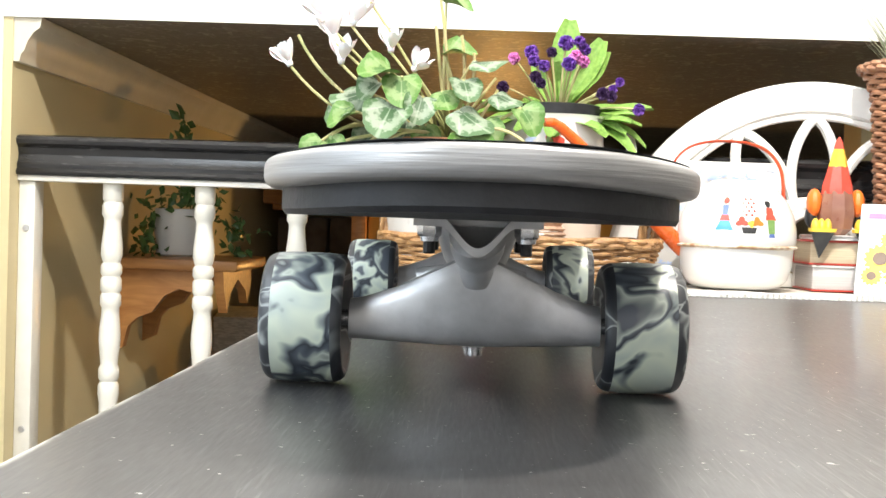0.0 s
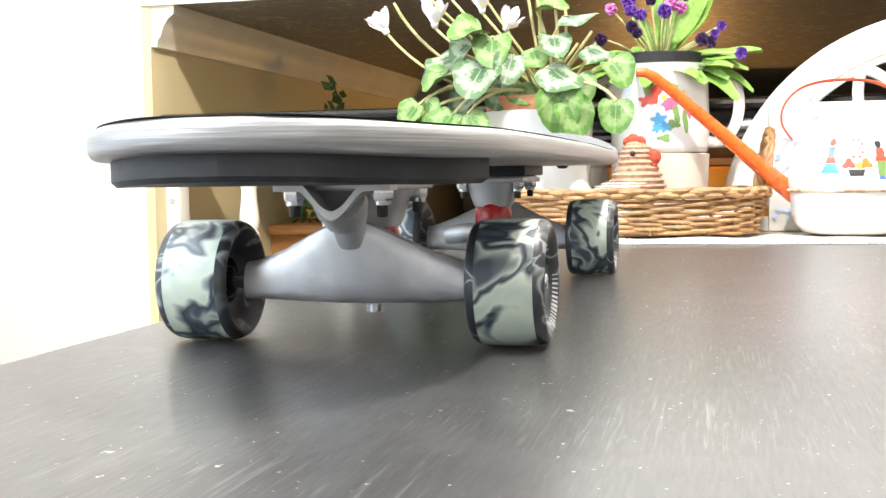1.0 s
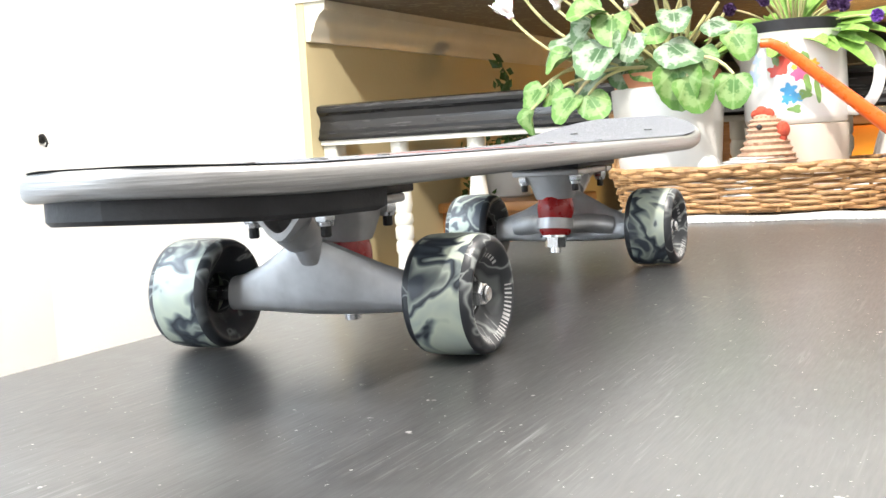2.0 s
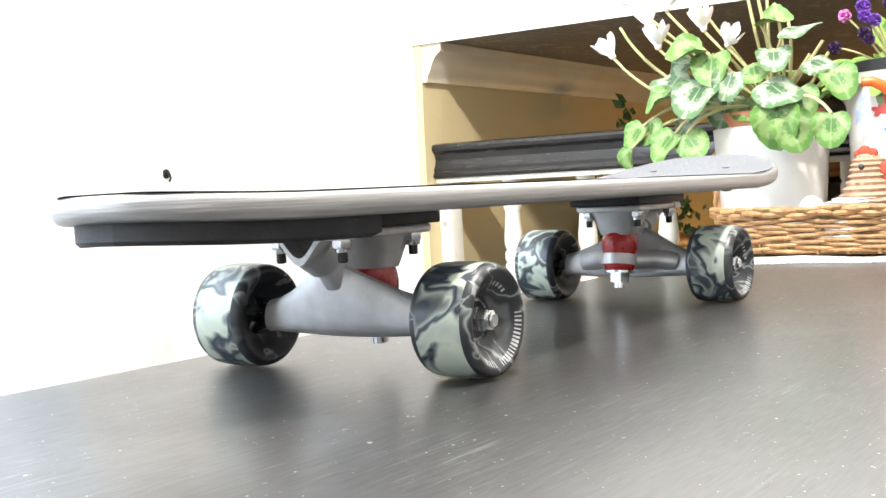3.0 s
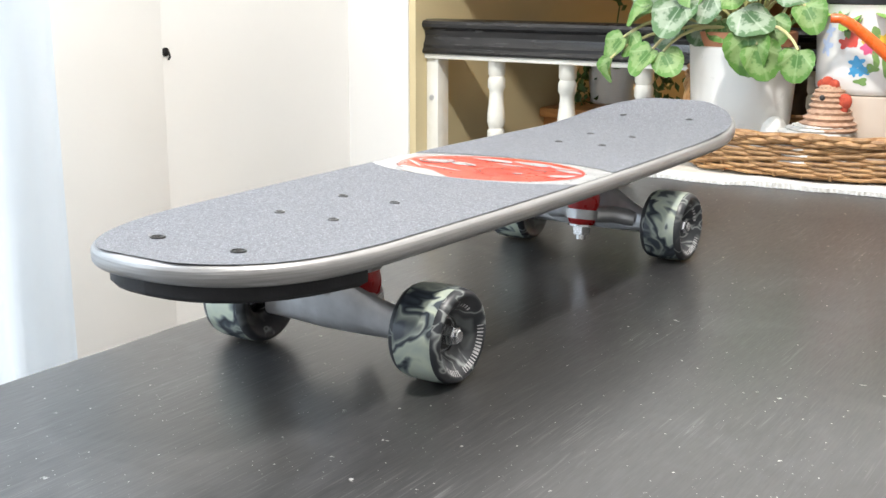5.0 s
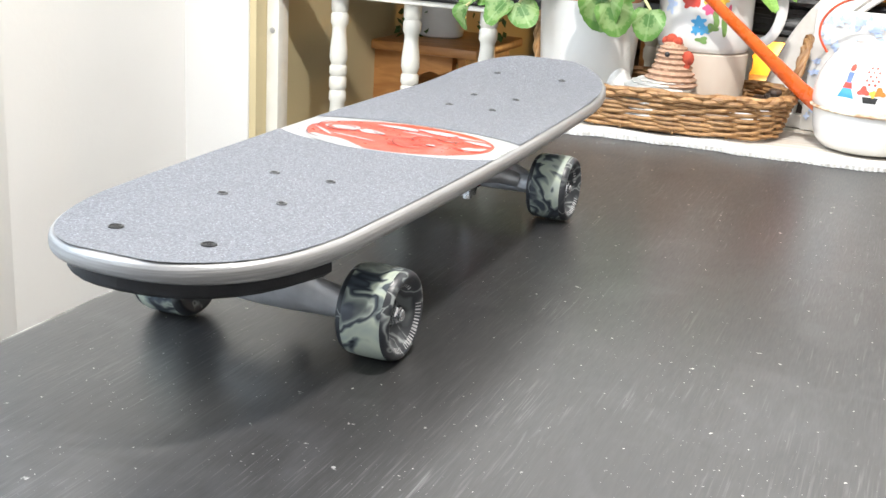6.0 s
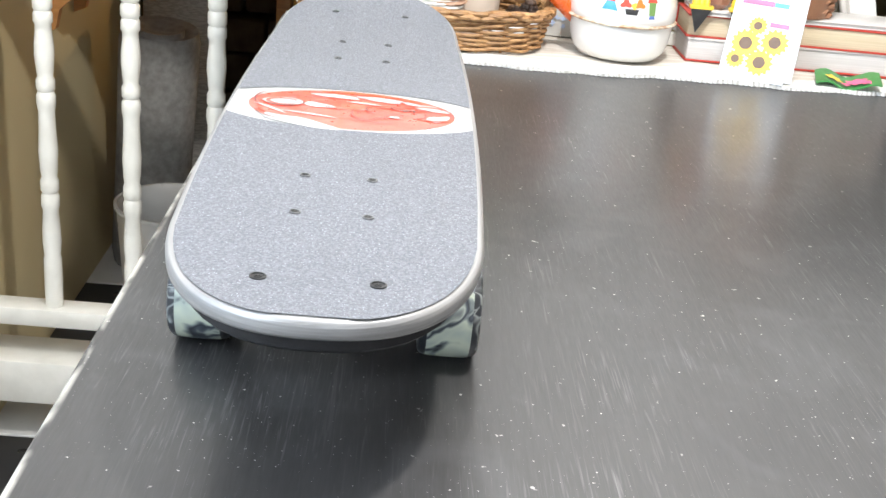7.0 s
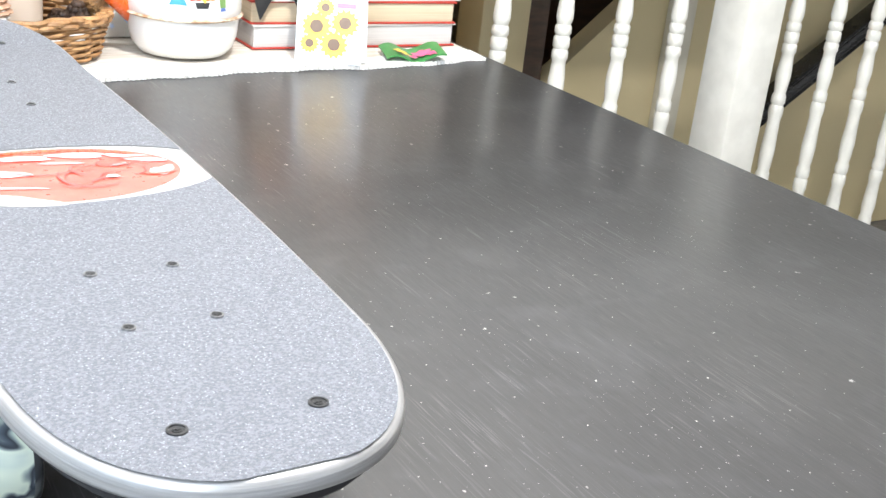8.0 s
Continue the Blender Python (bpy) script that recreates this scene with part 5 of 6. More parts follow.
# ---- jug with primula, on a cream canister ----
M_ENAMEL = mat("white_enamel", (0.8, 0.79, 0.765), (0.76, 0.75, 0.72), 0.22, scale=6, coat=0.3)
M_CREAMPOT = mat("cream_stoneware", (0.72, 0.62, 0.52), (0.68, 0.58, 0.48), 0.4, scale=10)
JC = Vector((0.099, 0.896))
canister = solid("canister", lathe([(0.05, 0.0), (0.055, 0.003), (0.0565, 0.01), (0.058, 0.082), (0.0585, 0.088), (0.055, 0.089), (0.02, 0.089)], 44), M_CREAMPOT, "cream stoneware canister in the wicker basket", "canister", m=pose(JC.x, JC.y, 0.0115))
jug = thing("enamel_jug", "white enamel jug with floral print on a cream canister", "jug", pose(JC.x, JC.y, 0.101))


def jug_body():
    seg = 56
    bm = bmesh.new()
    rings = []
    for r, z in ((0.052, 0.0), (0.0565, 0.002), (0.058, 0.008), (0.0585, 0.03), (0.0575, 0.07), (0.0565, 0.092), (0.0585, 0.101), (0.0605, 0.104), (0.0575, 0.1035), (0.0545, 0.09), (0.0535, 0.06)):
        row = []
        for i in range(seg):
            a = 2 * math.pi * i / seg
            lip = math.exp(-((abs(a - math.pi) / 0.30) ** 2)) * max(0, (z - 0.055) / 0.05) ** 1.5
            row.append(bm.verts.new(((r + 0.030 * lip) * math.cos(a), r * math.sin(a) * (1 - 0.1 * lip), z - 0.002 * lip)))
        rings.append(row)
    for a, b in zip(rings, rings[1:]):
        for i in range(seg):
            bm.faces.new((a[i], a[(i + 1) % seg], b[(i + 1) % seg], b[i]))
    bm.faces.new(rings[0][::-1])
    return bm


part("jug_body", jug_body(), M_ENAMEL, jug, "white enamel with a pouring lip", angle=60)
part("handle", tube(eased([(0.055, 0, 0.088), (0.070, 0, 0.093), (0.085, 0, 0.086), (0.092, 0, 0.066), (0.091, 0, 0.042), (0.082, 0, 0.022), (0.068, 0, 0.013), (0.056, 0, 0.014)]), 0.0052, 10, flat=1.3), M_ENAMEL, jug)


def colour(name, c, rough=0.35):
    return mat(name, c, tuple(min(1, v * 1.2 + 0.01) for v in c), rough, scale=90)


PAINTS = {"red": colour("print_red", (0.6, 0.06, 0.035)), "pink": colour("print_pink", (0.62, 0.1, 0.22)), "blue": colour("print_blue", (0.06, 0.3, 0.55)), "green": colour("print_green", (0.16, 0.28, 0.08)), "yellow": colour("print_yellow", (0.75, 0.5, 0.05)), "black": colour("print_black", (0.02, 0.02, 0.02)), "orange": colour("print_orange", (0.8, 0.17, 0.02)), "navy": colour("print_navy", (0.1, 0.16, 0.42)), "pale": colour("print_pale_blue", (0.45, 0.55, 0.75))}


def decal(pts, surf, lift=0.0005):
    """A thin printed patch on a curved surface: pts are (angle, height) pairs round a centre."""
    bm = bmesh.new()
    cx, cy = sum(p[0] for p in pts) / len(pts), sum(p[1] for p in pts) / len(pts)
    vs = []
    for k in (1.0, 0.5):
        vs.append([bm.verts.new(surf(cx + (a - cx) * k, cy + (b - cy) * k, lift)) for a, b in pts])
    c = bm.verts.new(surf(cx, cy, lift))
    n = len(pts)
    for i in range(n):
        bm.faces.new((vs[0][i], vs[0][(i + 1) % n], vs[1][(i + 1) % n], vs[1][i]))
        bm.faces.new((vs[1][i], vs[1][(i + 1) % n], c))
    return bm


def petals(ca, cz, ra, rz, n, depth, seed, m=30):
    rnd = random.Random(seed)
    ph = rnd.uniform(0, 6)
    return [(ca + ra * (1 + depth * math.cos(n * t + ph)) * math.cos(t), cz + rz * (1 + depth * math.cos(n * t + ph)) * math.sin(t)) for t in [2 * math.pi * i / m for i in range(m)]]


def jug_surf(s, z, lift):
    """s: metres round the jug from its front."""
    r = 0.0584 - 0.02 * max(0, z - 0.03) + lift
    a = -math.pi / 2 + s / 0.058
    return (r * math.cos(a), r * math.sin(a), z)


for nm, s, z, rs_, rz_, n, d in (("red", -0.006, 0.070, 0.010, 0.013, 5, 0.22), ("red", -0.013, 0.060, 0.008, 0.006, 4, 0.3), ("pink", 0.014, 0.056, 0.009, 0.008, 6, 0.2), ("blue", 0.002, 0.038, 0.008, 0.007, 5, 0.3), ("blue", 0.009, 0.030, 0.007, 0.006, 5, 0.3), ("blue", -0.001, 0.028, 0.005, 0.005, 5, 0.3), ("green", 0.020, 0.072, 0.004, 0.010, 2, 0.3), ("green", 0.022, 0.044, 0.005, 0.008, 2, 0.4), ("green", 0.018, 0.032, 0.007, 0.005, 3, 0.3), ("green", 0.008, 0.017, 0.007, 0.004, 3, 0.3), ("green", 0.033, 0.036, 0.004, 0.012, 2, 0.3), ("yellow", 0.029, 0.066, 0.006, 0.005, 5, 0.3), ("yellow", 0.008, 0.063, 0.003, 0.003, 5, 0.2), ("pink", 0.037, 0.050, 0.004, 0.010, 3, 0.3), ("pale", -0.040, 0.056, 0.008, 0.010, 5, 0.4), ("pale", -0.036, 0.074, 0.006, 0.006, 4, 0.4), ("green", -0.012, 0.072, 0.003, 0.008, 2, 0.4)):
    part("floral_print", decal(petals(s, z, rs_, rz_, n, d, int(1000 * z)), jug_surf), PAINTS[nm], jug, nm + " printed petals", angle=180)

M_PRIM = mat("primula_leaf", (0.15, 0.30, 0.045), (0.24, 0.42, 0.08), 0.5, scale=22, bump=0.4, bscale=140, stretch=(1, 1, 1))
M_PRIMF = mat("purple_petal", (0.13, 0.045, 0.32), (0.24, 0.09, 0.48), 0.6, scale=160)
M_PRIMD = mat("dark_wilted_petal", (0.03, 0.012, 0.06), (0.07, 0.025, 0.1), 0.7, scale=160)
M_PRIMK = mat("pink_petal", (0.6, 0.12, 0.42), (0.72, 0.3, 0.6), 0.6, scale=160)
prim = thing("primula", "purple and pink flowering primula in a black nursery pot", "plant", pose(JC.x, JC.y, 0.101))
part("nursery_pot", lathe([(0.040, 0.05), (0.050, 0.104), (0.0525, 0.105), (0.053, 0.117), (0.050, 0.118), (0.048, 0.108)], 36, False), M_BLACKPL, prim, "black plastic pot rim")
part("soil", lathe([(0.0485, 0.108), (0.001, 0.111)], 24, False), M_SOIL, prim)


def tongue_mesh(bend, seed):
    """A long spoon-shaped leaf one unit long along +y, arching."""
    bm = bmesh.new()
    rows = []
    rnd = random.Random(seed)
    ph = rnd.uniform(0, 6)
    for i in range(13):
        u = i / 12
        w = 0.03 + 0.155 * max(0.0, math.sin(math.pi * min(1, (u - 0.08) / 0.98))) ** 1.0 * (0.35 + 0.65 * u) * (1 if u < 0.97 else 0.8)
        if i == 12:
            w = 0.06
        row = []
        for j in range(7):
            v = j / 6 * 2 - 1
            row.append(bm.verts.new((w * v, u - 0.25 * abs(bend) * u * u, bend * u * u + 0.09 * abs(v) * (0.4 + w) + 0.012 * math.sin(14 * u + 3 * v + ph) * abs(v))))
        rows.append(row)
    for a, b in zip(rows, rows[1:]):
        for j in range(6):
            bm.faces.new((a[j], a[j + 1], b[j + 1], b[j]))
    return mesh_of("leaf", bm, M_PRIM, angle=180)


TONGUES = [tongue_mesh(b, i) for i, b in enumerate((-0.06, -0.2, -0.42, 0.1))]
rq = random.Random(77)
PRIM_MORE = tuple((0.075 * math.cos(a) * rq.uniform(0.6, 1.05), 0.06 * math.sin(a) * rq.uniform(0.5, 1.0), rq.uniform(0.125, 0.178), rq.choice((0, 1, 1, 2))) for a in [2 * math.pi * k / 22 + 0.1 for k in range(22)])
# tip place beside the pot's axis, form, and how high it starts
for tx, ty, tz, f in ((0.078, -0.01, 0.188, 0), (0.043, -0.02, 0.190, 0), (0.072, -0.03, 0.150, 1), (0.066, -0.055, 0.085, 2), (0.085, -0.03, 0.098, 2), (-0.038, -0.06, 0.118, 1), (-0.008, -0.07, 0.128, 1), (-0.082, -0.01, 0.158, 1), (-0.070, -0.04, 0.125, 2), (0.010, 0.02, 0.190, 3), (-0.025, 0.0, 0.170, 0), (-0.05, 0.02, 0.165, 0), (0.06, 0.05, 0.15, 1), (-0.05, 0.06, 0.14, 1), (0.02, 0.07, 0.15, 1), (0.045, -0.045, 0.165, 0), (0.02, -0.05, 0.155, 1), (-0.085, 0.0, 0.125, 2), (0.030, -0.02, 0.175, 3), (-0.045, -0.045, 0.150, 1)) + PRIM_MORE:
    base = Vector((tx * 0.12, ty * 0.12, 0.108))
    d = Vector((tx, ty, tz)) - base
    L = d.length * (1.1 + 0.12 * f)
    up = Vector((0, 0, 1)) if abs(d.normalized().z) < 0.85 else Vector((-tx, -ty, 0.2))
    lift = Vector((0, 0, 0.3 * (f == 1) + 0.6 * (f == 2)))
    o = new("leaf", TONGUES[f])
    o.parent = prim
    o.matrix_local = facing(base, up - d.normalized() * 0.1 + Vector((0, -0.35, 0)), d.normalized() + lift, L)


def frill_mesh(material, seed):
    rnd = random.Random(seed)
    bm = bmesh.new()
    for _ in range(26):
        d = Vector((rnd.gauss(0, 1), rnd.gauss(0, 1), rnd.gauss(0, 1) + 0.3)).normalized()
        s = d.cross(Vector((rnd.gauss(0, 1), rnd.gauss(0, 1), rnd.gauss(0, 1)))).normalized()
        n = d.cross(s)
        c = d * 0.5
        ring = [bm.verts.new(c + 0.55 * (math.cos(a) * s + math.sin(a) * n) + d * (0.22 * math.sin(3 * a + d.x * 9))) for a in [2 * math.pi * k / 9 for k in range(9)]]
        mid = bm.verts.new(c * 0.55)
        for k in range(9):
            bm.faces.new((ring[k], ring[(k + 1) % 9], mid))
    return mesh_of("flower", bm, material, angle=60)


FR = {"p": frill_mesh(M_PRIMF, 1), "d": frill_mesh(M_PRIMD, 2), "k": frill_mesh(M_PRIMK, 3)}
for x, y, z, k, s in ((-0.035, -0.02, 0.180, "p", 0.0105), (-0.032, -0.03, 0.168, "p", 0.009), (0.006, -0.02, 0.192, "p", 0.0115), (0.022, -0.02, 0.194, "p", 0.009), (0.030, -0.01, 0.186, "p", 0.009), (0.016, -0.045, 0.172, "k", 0.0105), (0.026, -0.042, 0.167, "k", 0.009), (0.008, -0.05, 0.163, "p", 0.0105), (-0.056, -0.02, 0.172, "k", 0.009), (-0.020, -0.035, 0.162, "p", 0.009), (-0.068, -0.02, 0.137, "d", 0.0095), (-0.030, -0.04, 0.148, "d", 0.009), (-0.024, -0.045, 0.140, "d", 0.008), (-0.010, -0.01, 0.182, "d", 0.008), (0.050, -0.04, 0.130, "d", 0.010), (0.060, -0.042, 0.127, "d", 0.009), (0.094, -0.035, 0.113, "p", 0.009), (0.072, -0.02, 0.147, "p", 0.007), (0.064, -0.02, 0.138, "p", 0.007)):
    o = new("flower", FR[k])
    o.parent = prim
    o.matrix_local = pose(x, y, z, x * 900, y * 500, z * 800) @ Matrix.Scale(s * 1.02, 4)
    part("flower_stalk", tube(bow((x * 0.2, y * 0.2, 0.108), (x, y, z), 0.01), 0.0012, 6), M_STEM, prim)

# ---- crocheted hen ----
M_YARNW = mat("white_yarn", (0.78, 0.76, 0.72), (0.7, 0.68, 0.63), 0.95, scale=200, bump=0.6, bscale=600)
M_YARNB = mat("beige_yarn", (0.52, 0.34, 0.23), (0.44, 0.27, 0.18), 0.95, scale=200, bump=0.6, bscale=600)
M_YARNR = mat("brick_red_yarn", (0.52, 0.09, 0.045), (0.42, 0.06, 0.035), 0.95, scale=200, bump=0.6, bscale=600)


def knit(rings, seg, rows_from, mat_index, center):
    """A lathe with rows of stitches as real bumps."""
    bm = bmesh.new()
    made = []
    for k, (r, z, dx) in enumerate(rings):
        row = []
        for i in range(seg):
            a = 2 * math.pi * i / seg
            b = 0.0022 * abs(math.sin(a * seg / 8 + (k // 2 % 2) * 1.57)) * (1 if k % 2 else 0.15)
            row.append(bm.verts.new((center[0] + dx + (r + b) * math.cos(a), center[1] + (r + b) * math.sin(a), center[2] + z)))
        made.append(row)
    for a, b in zip(made, made[1:]):
        for i in range(seg):
            f = bm.faces.new((a[i], a[(i + 1) % seg], b[(i + 1) % seg], b[i]))
            f.material_index = mat_index
    f = bm.faces.new(made[-1])
    f.material_index = mat_index
    f = bm.faces.new(made[0][::-1])
    f.material_index = mat_index
    return bm


def profile(points, rows):
    """Twice as many rings as rows of stitches, along (r, z, dx) points."""
    out = []
    n = rows * 2
    for i in range(n + 1):
        u = i / n * (len(points) - 1)
        k = min(int(u), len(points) - 2)
        t = u - k
        r, z, dx = (points[k][j] * (1 - t) + points[k + 1][j] * t for j in range(3))
        out.append((r * (0.93 if i % 2 == 0 else 1.04), z, dx))
    return out


def lump(c, r, idx, seg=12, squash=(1, 1, 1)):
    bm = bmesh.new()
    bmesh.ops.create_uvsphere(bm, u_segments=seg, v_segments=seg // 2 + 2, radius=r)
    bmesh.ops.scale(bm, vec=squash, verts=bm.verts[:])
    bmesh.ops.translate(bm, vec=c, verts=bm.verts[:])
    for f in bm.faces:
        f.material_index = idx
    return bm


hen_bits = [knit(profile([(0.030, 0.0, -0.02), (0.047, 0.010, -0.02), (0.050, 0.028, -0.018), (0.040, 0.046, -0.008), (0.030, 0.054, 0.0)], 9), 64, 0, 0, (0, 0, 0)),
            knit(profile([(0.0325, 0.046, 0.004), (0.029, 0.057, 0.004), (0.0225, 0.070, 0.005), (0.0195, 0.082, 0.005), (0.0165, 0.092, 0.004), (0.008, 0.1, 0.003)], 9), 56, 0, 1, (0, 0, 0)),
            lump((0.0, 0, 0.102), 0.0075, 2), lump((0.009, -0.002, 0.100), 0.0065, 2), lump((-0.007, 0.001, 0.1), 0.0055, 2), lump((0.025, -0.006, 0.082), 0.0085, 2, squash=(1.0, 0.8, 1.1)), lump((0.024, -0.006, 0.073), 0.0055, 2),
            lump((0.0035, -0.0195, 0.086), 0.0034, 3), lump((-0.068, 0.006, 0.040), 0.018, 0)]
hen = solid("crocheted_hen", joined(*hen_bits), [M_YARNW, M_YARNB, M_YARNR, PAINTS["black"]], "crocheted yarn hen with beige head and red comb", "toy", m=pose(0.072, 0.828, 0.014, 0, 0, -8), angle=70)
# ---- small things in the wicker basket ----
solid("folded_napkin", joined(lump((0, 0, 0.012), 0.022, 0, squash=(1.6, 1.0, 0.55)), lump((0.018, -0.006, 0.02), 0.012, 0, squash=(1.6, 0.8, 0.7))), [M_LACE], "crumpled white cloth in the wicker basket", "cloth", m=pose(0.178, 0.860, 0.012))
pc = random.Random(8)
for i in range(4):
    solid("pine_cone", joined(*[lump((0.013 * math.cos(a) * (1 - abs(h)), 0.013 * math.sin(a) * (1 - abs(h)), 0.02 * h + 0.016), 0.005, 0, 8) for h in (-0.5, -0.2, 0.1, 0.4, 0.7) for a in [2 * math.pi * k / 7 + h * 3 for k in range(7)]]), [M_DARKWOOD], "small dark pine cone in the wicker basket", "pine cone", group="pine cones in the basket", m=pose(0.176 + 0.018 * (i % 2), 0.895 + 0.012 * (i // 2), 0.014 + 0.012 * (i % 2), pc.uniform(0, 50), 0, pc.uniform(0, 90)))

# ---- watering can ----
KC = Vector((0.314, 0.860))
M_RUST = mat("rusty_seam", (0.35, 0.2, 0.1), (0.7, 0.62, 0.5), 0.6, scale=60, lo=0.4, hi=0.6)
M_ORANGE = mat("orange_enamel", (0.75, 0.13, 0.015), (0.68, 0.1, 0.01), 0.28, scale=20, coat=0.3)
M_REDSTRAP = mat("red_enamel_strap", (0.62, 0.06, 0.015), (0.7, 0.1, 0.03), 0.35, scale=40)
can = thing("watering_can", "white enamel watering can with orange spout and folk print", "watering can", pose(KC.x, KC.y, 0.0055))
DOME = [(0.0665, 0.050), (0.0685, 0.054), (0.0692, 0.060), (0.0685, 0.072), (0.0650, 0.088), (0.0580, 0.103), (0.0490, 0.114), (0.0400, 0.121), (0.0330, 0.1245), (0.0315, 0.127), (0.0300, 0.1275), (0.0290, 0.120)]
part("lower_bowl", lathe([(0.040, 0.0), (0.052, 0.003), (0.060, 0.012), (0.0645, 0.026), (0.0660, 0.042), (0.0665, 0.050)], 52), M_ENAMEL, can, "smooth white enamel bowl", angle=60)
part("seam", lathe([(0.0665, 0.0480), (0.0705, 0.0492), (0.0712, 0.0508), (0.0690, 0.0525), (0.0665, 0.0525)], 52, False), M_RUST, can, "chipped rusty seam")
part("dome", lathe(DOME, 52, False), M_ENAMEL, can, "white enamel dome with an open top", angle=60)
part("spout", tube([(-0.060, 0.012, 0.045), (-0.085, -0.005, 0.065), (-0.150, -0.032, 0.123), (-0.200, -0.050, 0.167), (-0.216, -0.056, 0.180), (-0.226, -0.060, 0.185), (-0.236, -0.062, 0.185)], [0.011, 0.0095, 0.0075, 0.0065, 0.006, 0.0055, 0.005], 16), M_ORANGE, can, "long orange spout")
part("handle", tube(eased([(-0.062, 0.028, 0.108), (-0.074, 0.030, 0.128), (-0.071, 0.032, 0.150), (-0.052, 0.036, 0.169), (-0.02, 0.040, 0.177), (0.02, 0.044, 0.176), (0.046, 0.046, 0.166), (0.062, 0.046, 0.144), (0.066, 0.044, 0.110), (0.064, 0.030, 0.092)]), 0.0029, 8, flat=0.5), M_REDSTRAP, can, "thin red strap handle")


def can_surf(s, z, lift):
    for (r0, z0), (r1, z1) in zip(DOME, DOME[1:]):
        if z0 <= z <= z1:
            r = r0 + (r1 - r0) * (z - z0) / (z1 - z0)
            break
    else:
        r = 0.066
    a = -math.pi / 2 + s / 0.066
    return ((r + lift) * math.cos(a), (r + lift) * math.sin(a), z)


def tri(s, z0, z1, w0, w1):
    return [(s - w0, z0), (s + w0, z0), (s + w1, z1), (s - w1, z1)]


for nm, pts in (("blue", tri(-0.028, 0.069, 0.080, 0.010, 0.005)), ("red", tri(-0.028, 0.0795, 0.087, 0.006, 0.004)), ("navy", tri(-0.028, 0.0865, 0.098, 0.003, 0.004)), ("red", petals(-0.028, 0.103, 0.0038, 0.004, 3, 0.05, 1)),
                ("black", tri(-0.001, 0.066, 0.073, 0.0065, 0.0085)), ("red", petals(-0.009, 0.079, 0.006, 0.005, 3, 0.3, 3)), ("orange", petals(0.008, 0.079, 0.006, 0.005, 3, 0.3, 4)), ("yellow", petals(0.001, 0.077, 0.003, 0.004, 3, 0.2, 5)),
                ("green", tri(0.025, 0.066, 0.082, 0.004, 0.005)), ("red", tri(0.025, 0.0815, 0.096, 0.007, 0.004)), ("black", petals(0.024, 0.100, 0.004, 0.004, 3, 0.1, 6)), ("navy", tri(0.025, 0.062, 0.066, 0.004, 0.003))):
    part("print", decal(pts, can_surf, 0.0006), PAINTS[nm], can, nm + " printed shape", angle=180)
for r in range(5):
    for k in range(3 if r % 2 else 2):
        part("print", decal(petals(-0.001 + (k - (1 if r % 2 else 0.5)) * 0.0065, 0.087 + 0.0045 * r, 0.0016, 0.0016, 2, 0, 1, 10), can_surf, 0.0006), PAINTS["red"], can, "red printed dots", angle=180)

# ---- blue and white tile leaning on the rail ----
tile = thing("floral_tile", "white ceramic tile with blue floral print leaning behind the can", "tile", pose(0.308, 0.945, 0.0045))
part("tile_body", boxed(-0.080, 0.080, 0.0, 0.006, 0.0, 0.156, 0.0015), M_PLANTPOT, tile)
rt = random.Random(17)
for i in range(130):
    x, z = rt.uniform(-0.074, 0.074), rt.uniform(0.012, 0.150)
    if abs(x) < 0.05 and z < 0.09 and i % 3:
        continue
    part("blue_print", decal(petals(x, z, rt.uniform(0.002, 0.006), rt.uniform(0.0015, 0.005), rt.choice((3, 4, 5)), 0.4, i, 18), lambda a, b, l: (a, -l, b), 0.0004 + 0.00003 * i), PAINTS["pale"], tile, "blue printed petals", angle=180)

# ---- white fretwork arch ----
M_CHALK = mat("chalky_white_paint", (0.8, 0.79, 0.75), (0.7, 0.67, 0.6), 0.6, scale=30, lo=0.5, hi=0.75, bump=0.2, bscale=120)
arch = thing("fretwork_arch", "white painted wooden half-round fretwork panel leaning at the railing", "ornament", pose(0.432, 0.9545, 0.004))


def band(r0, r1, a0, a1, y0, y1, cx=0.0, cz=0.0, n=40, bev=0.003):
    """A curved flat bar with chamfered front edges."""
    bm = bmesh.new()
    rings = []
    for i in range(n + 1):
        a = radians(a0 + (a1 - a0) * i / n)
        c, s = math.cos(a), math.sin(a)
        rings.append([bm.verts.new((cx + r * c, y, cz + r * s)) for r, y in ((r0, y1), (r0, y0 + bev), (r0 + bev, y0), (r1 - bev, y0), (r1, y0 + bev), (r1, y1))])
    for a, b in zip(rings, rings[1:]):
        for k in range(6):
            bm.faces.new((a[k], a[(k + 1) % 6], b[(k + 1) % 6], b[k]))
    bm.faces.new(rings[0])
    bm.faces.new(rings[-1][::-1])
    return bm


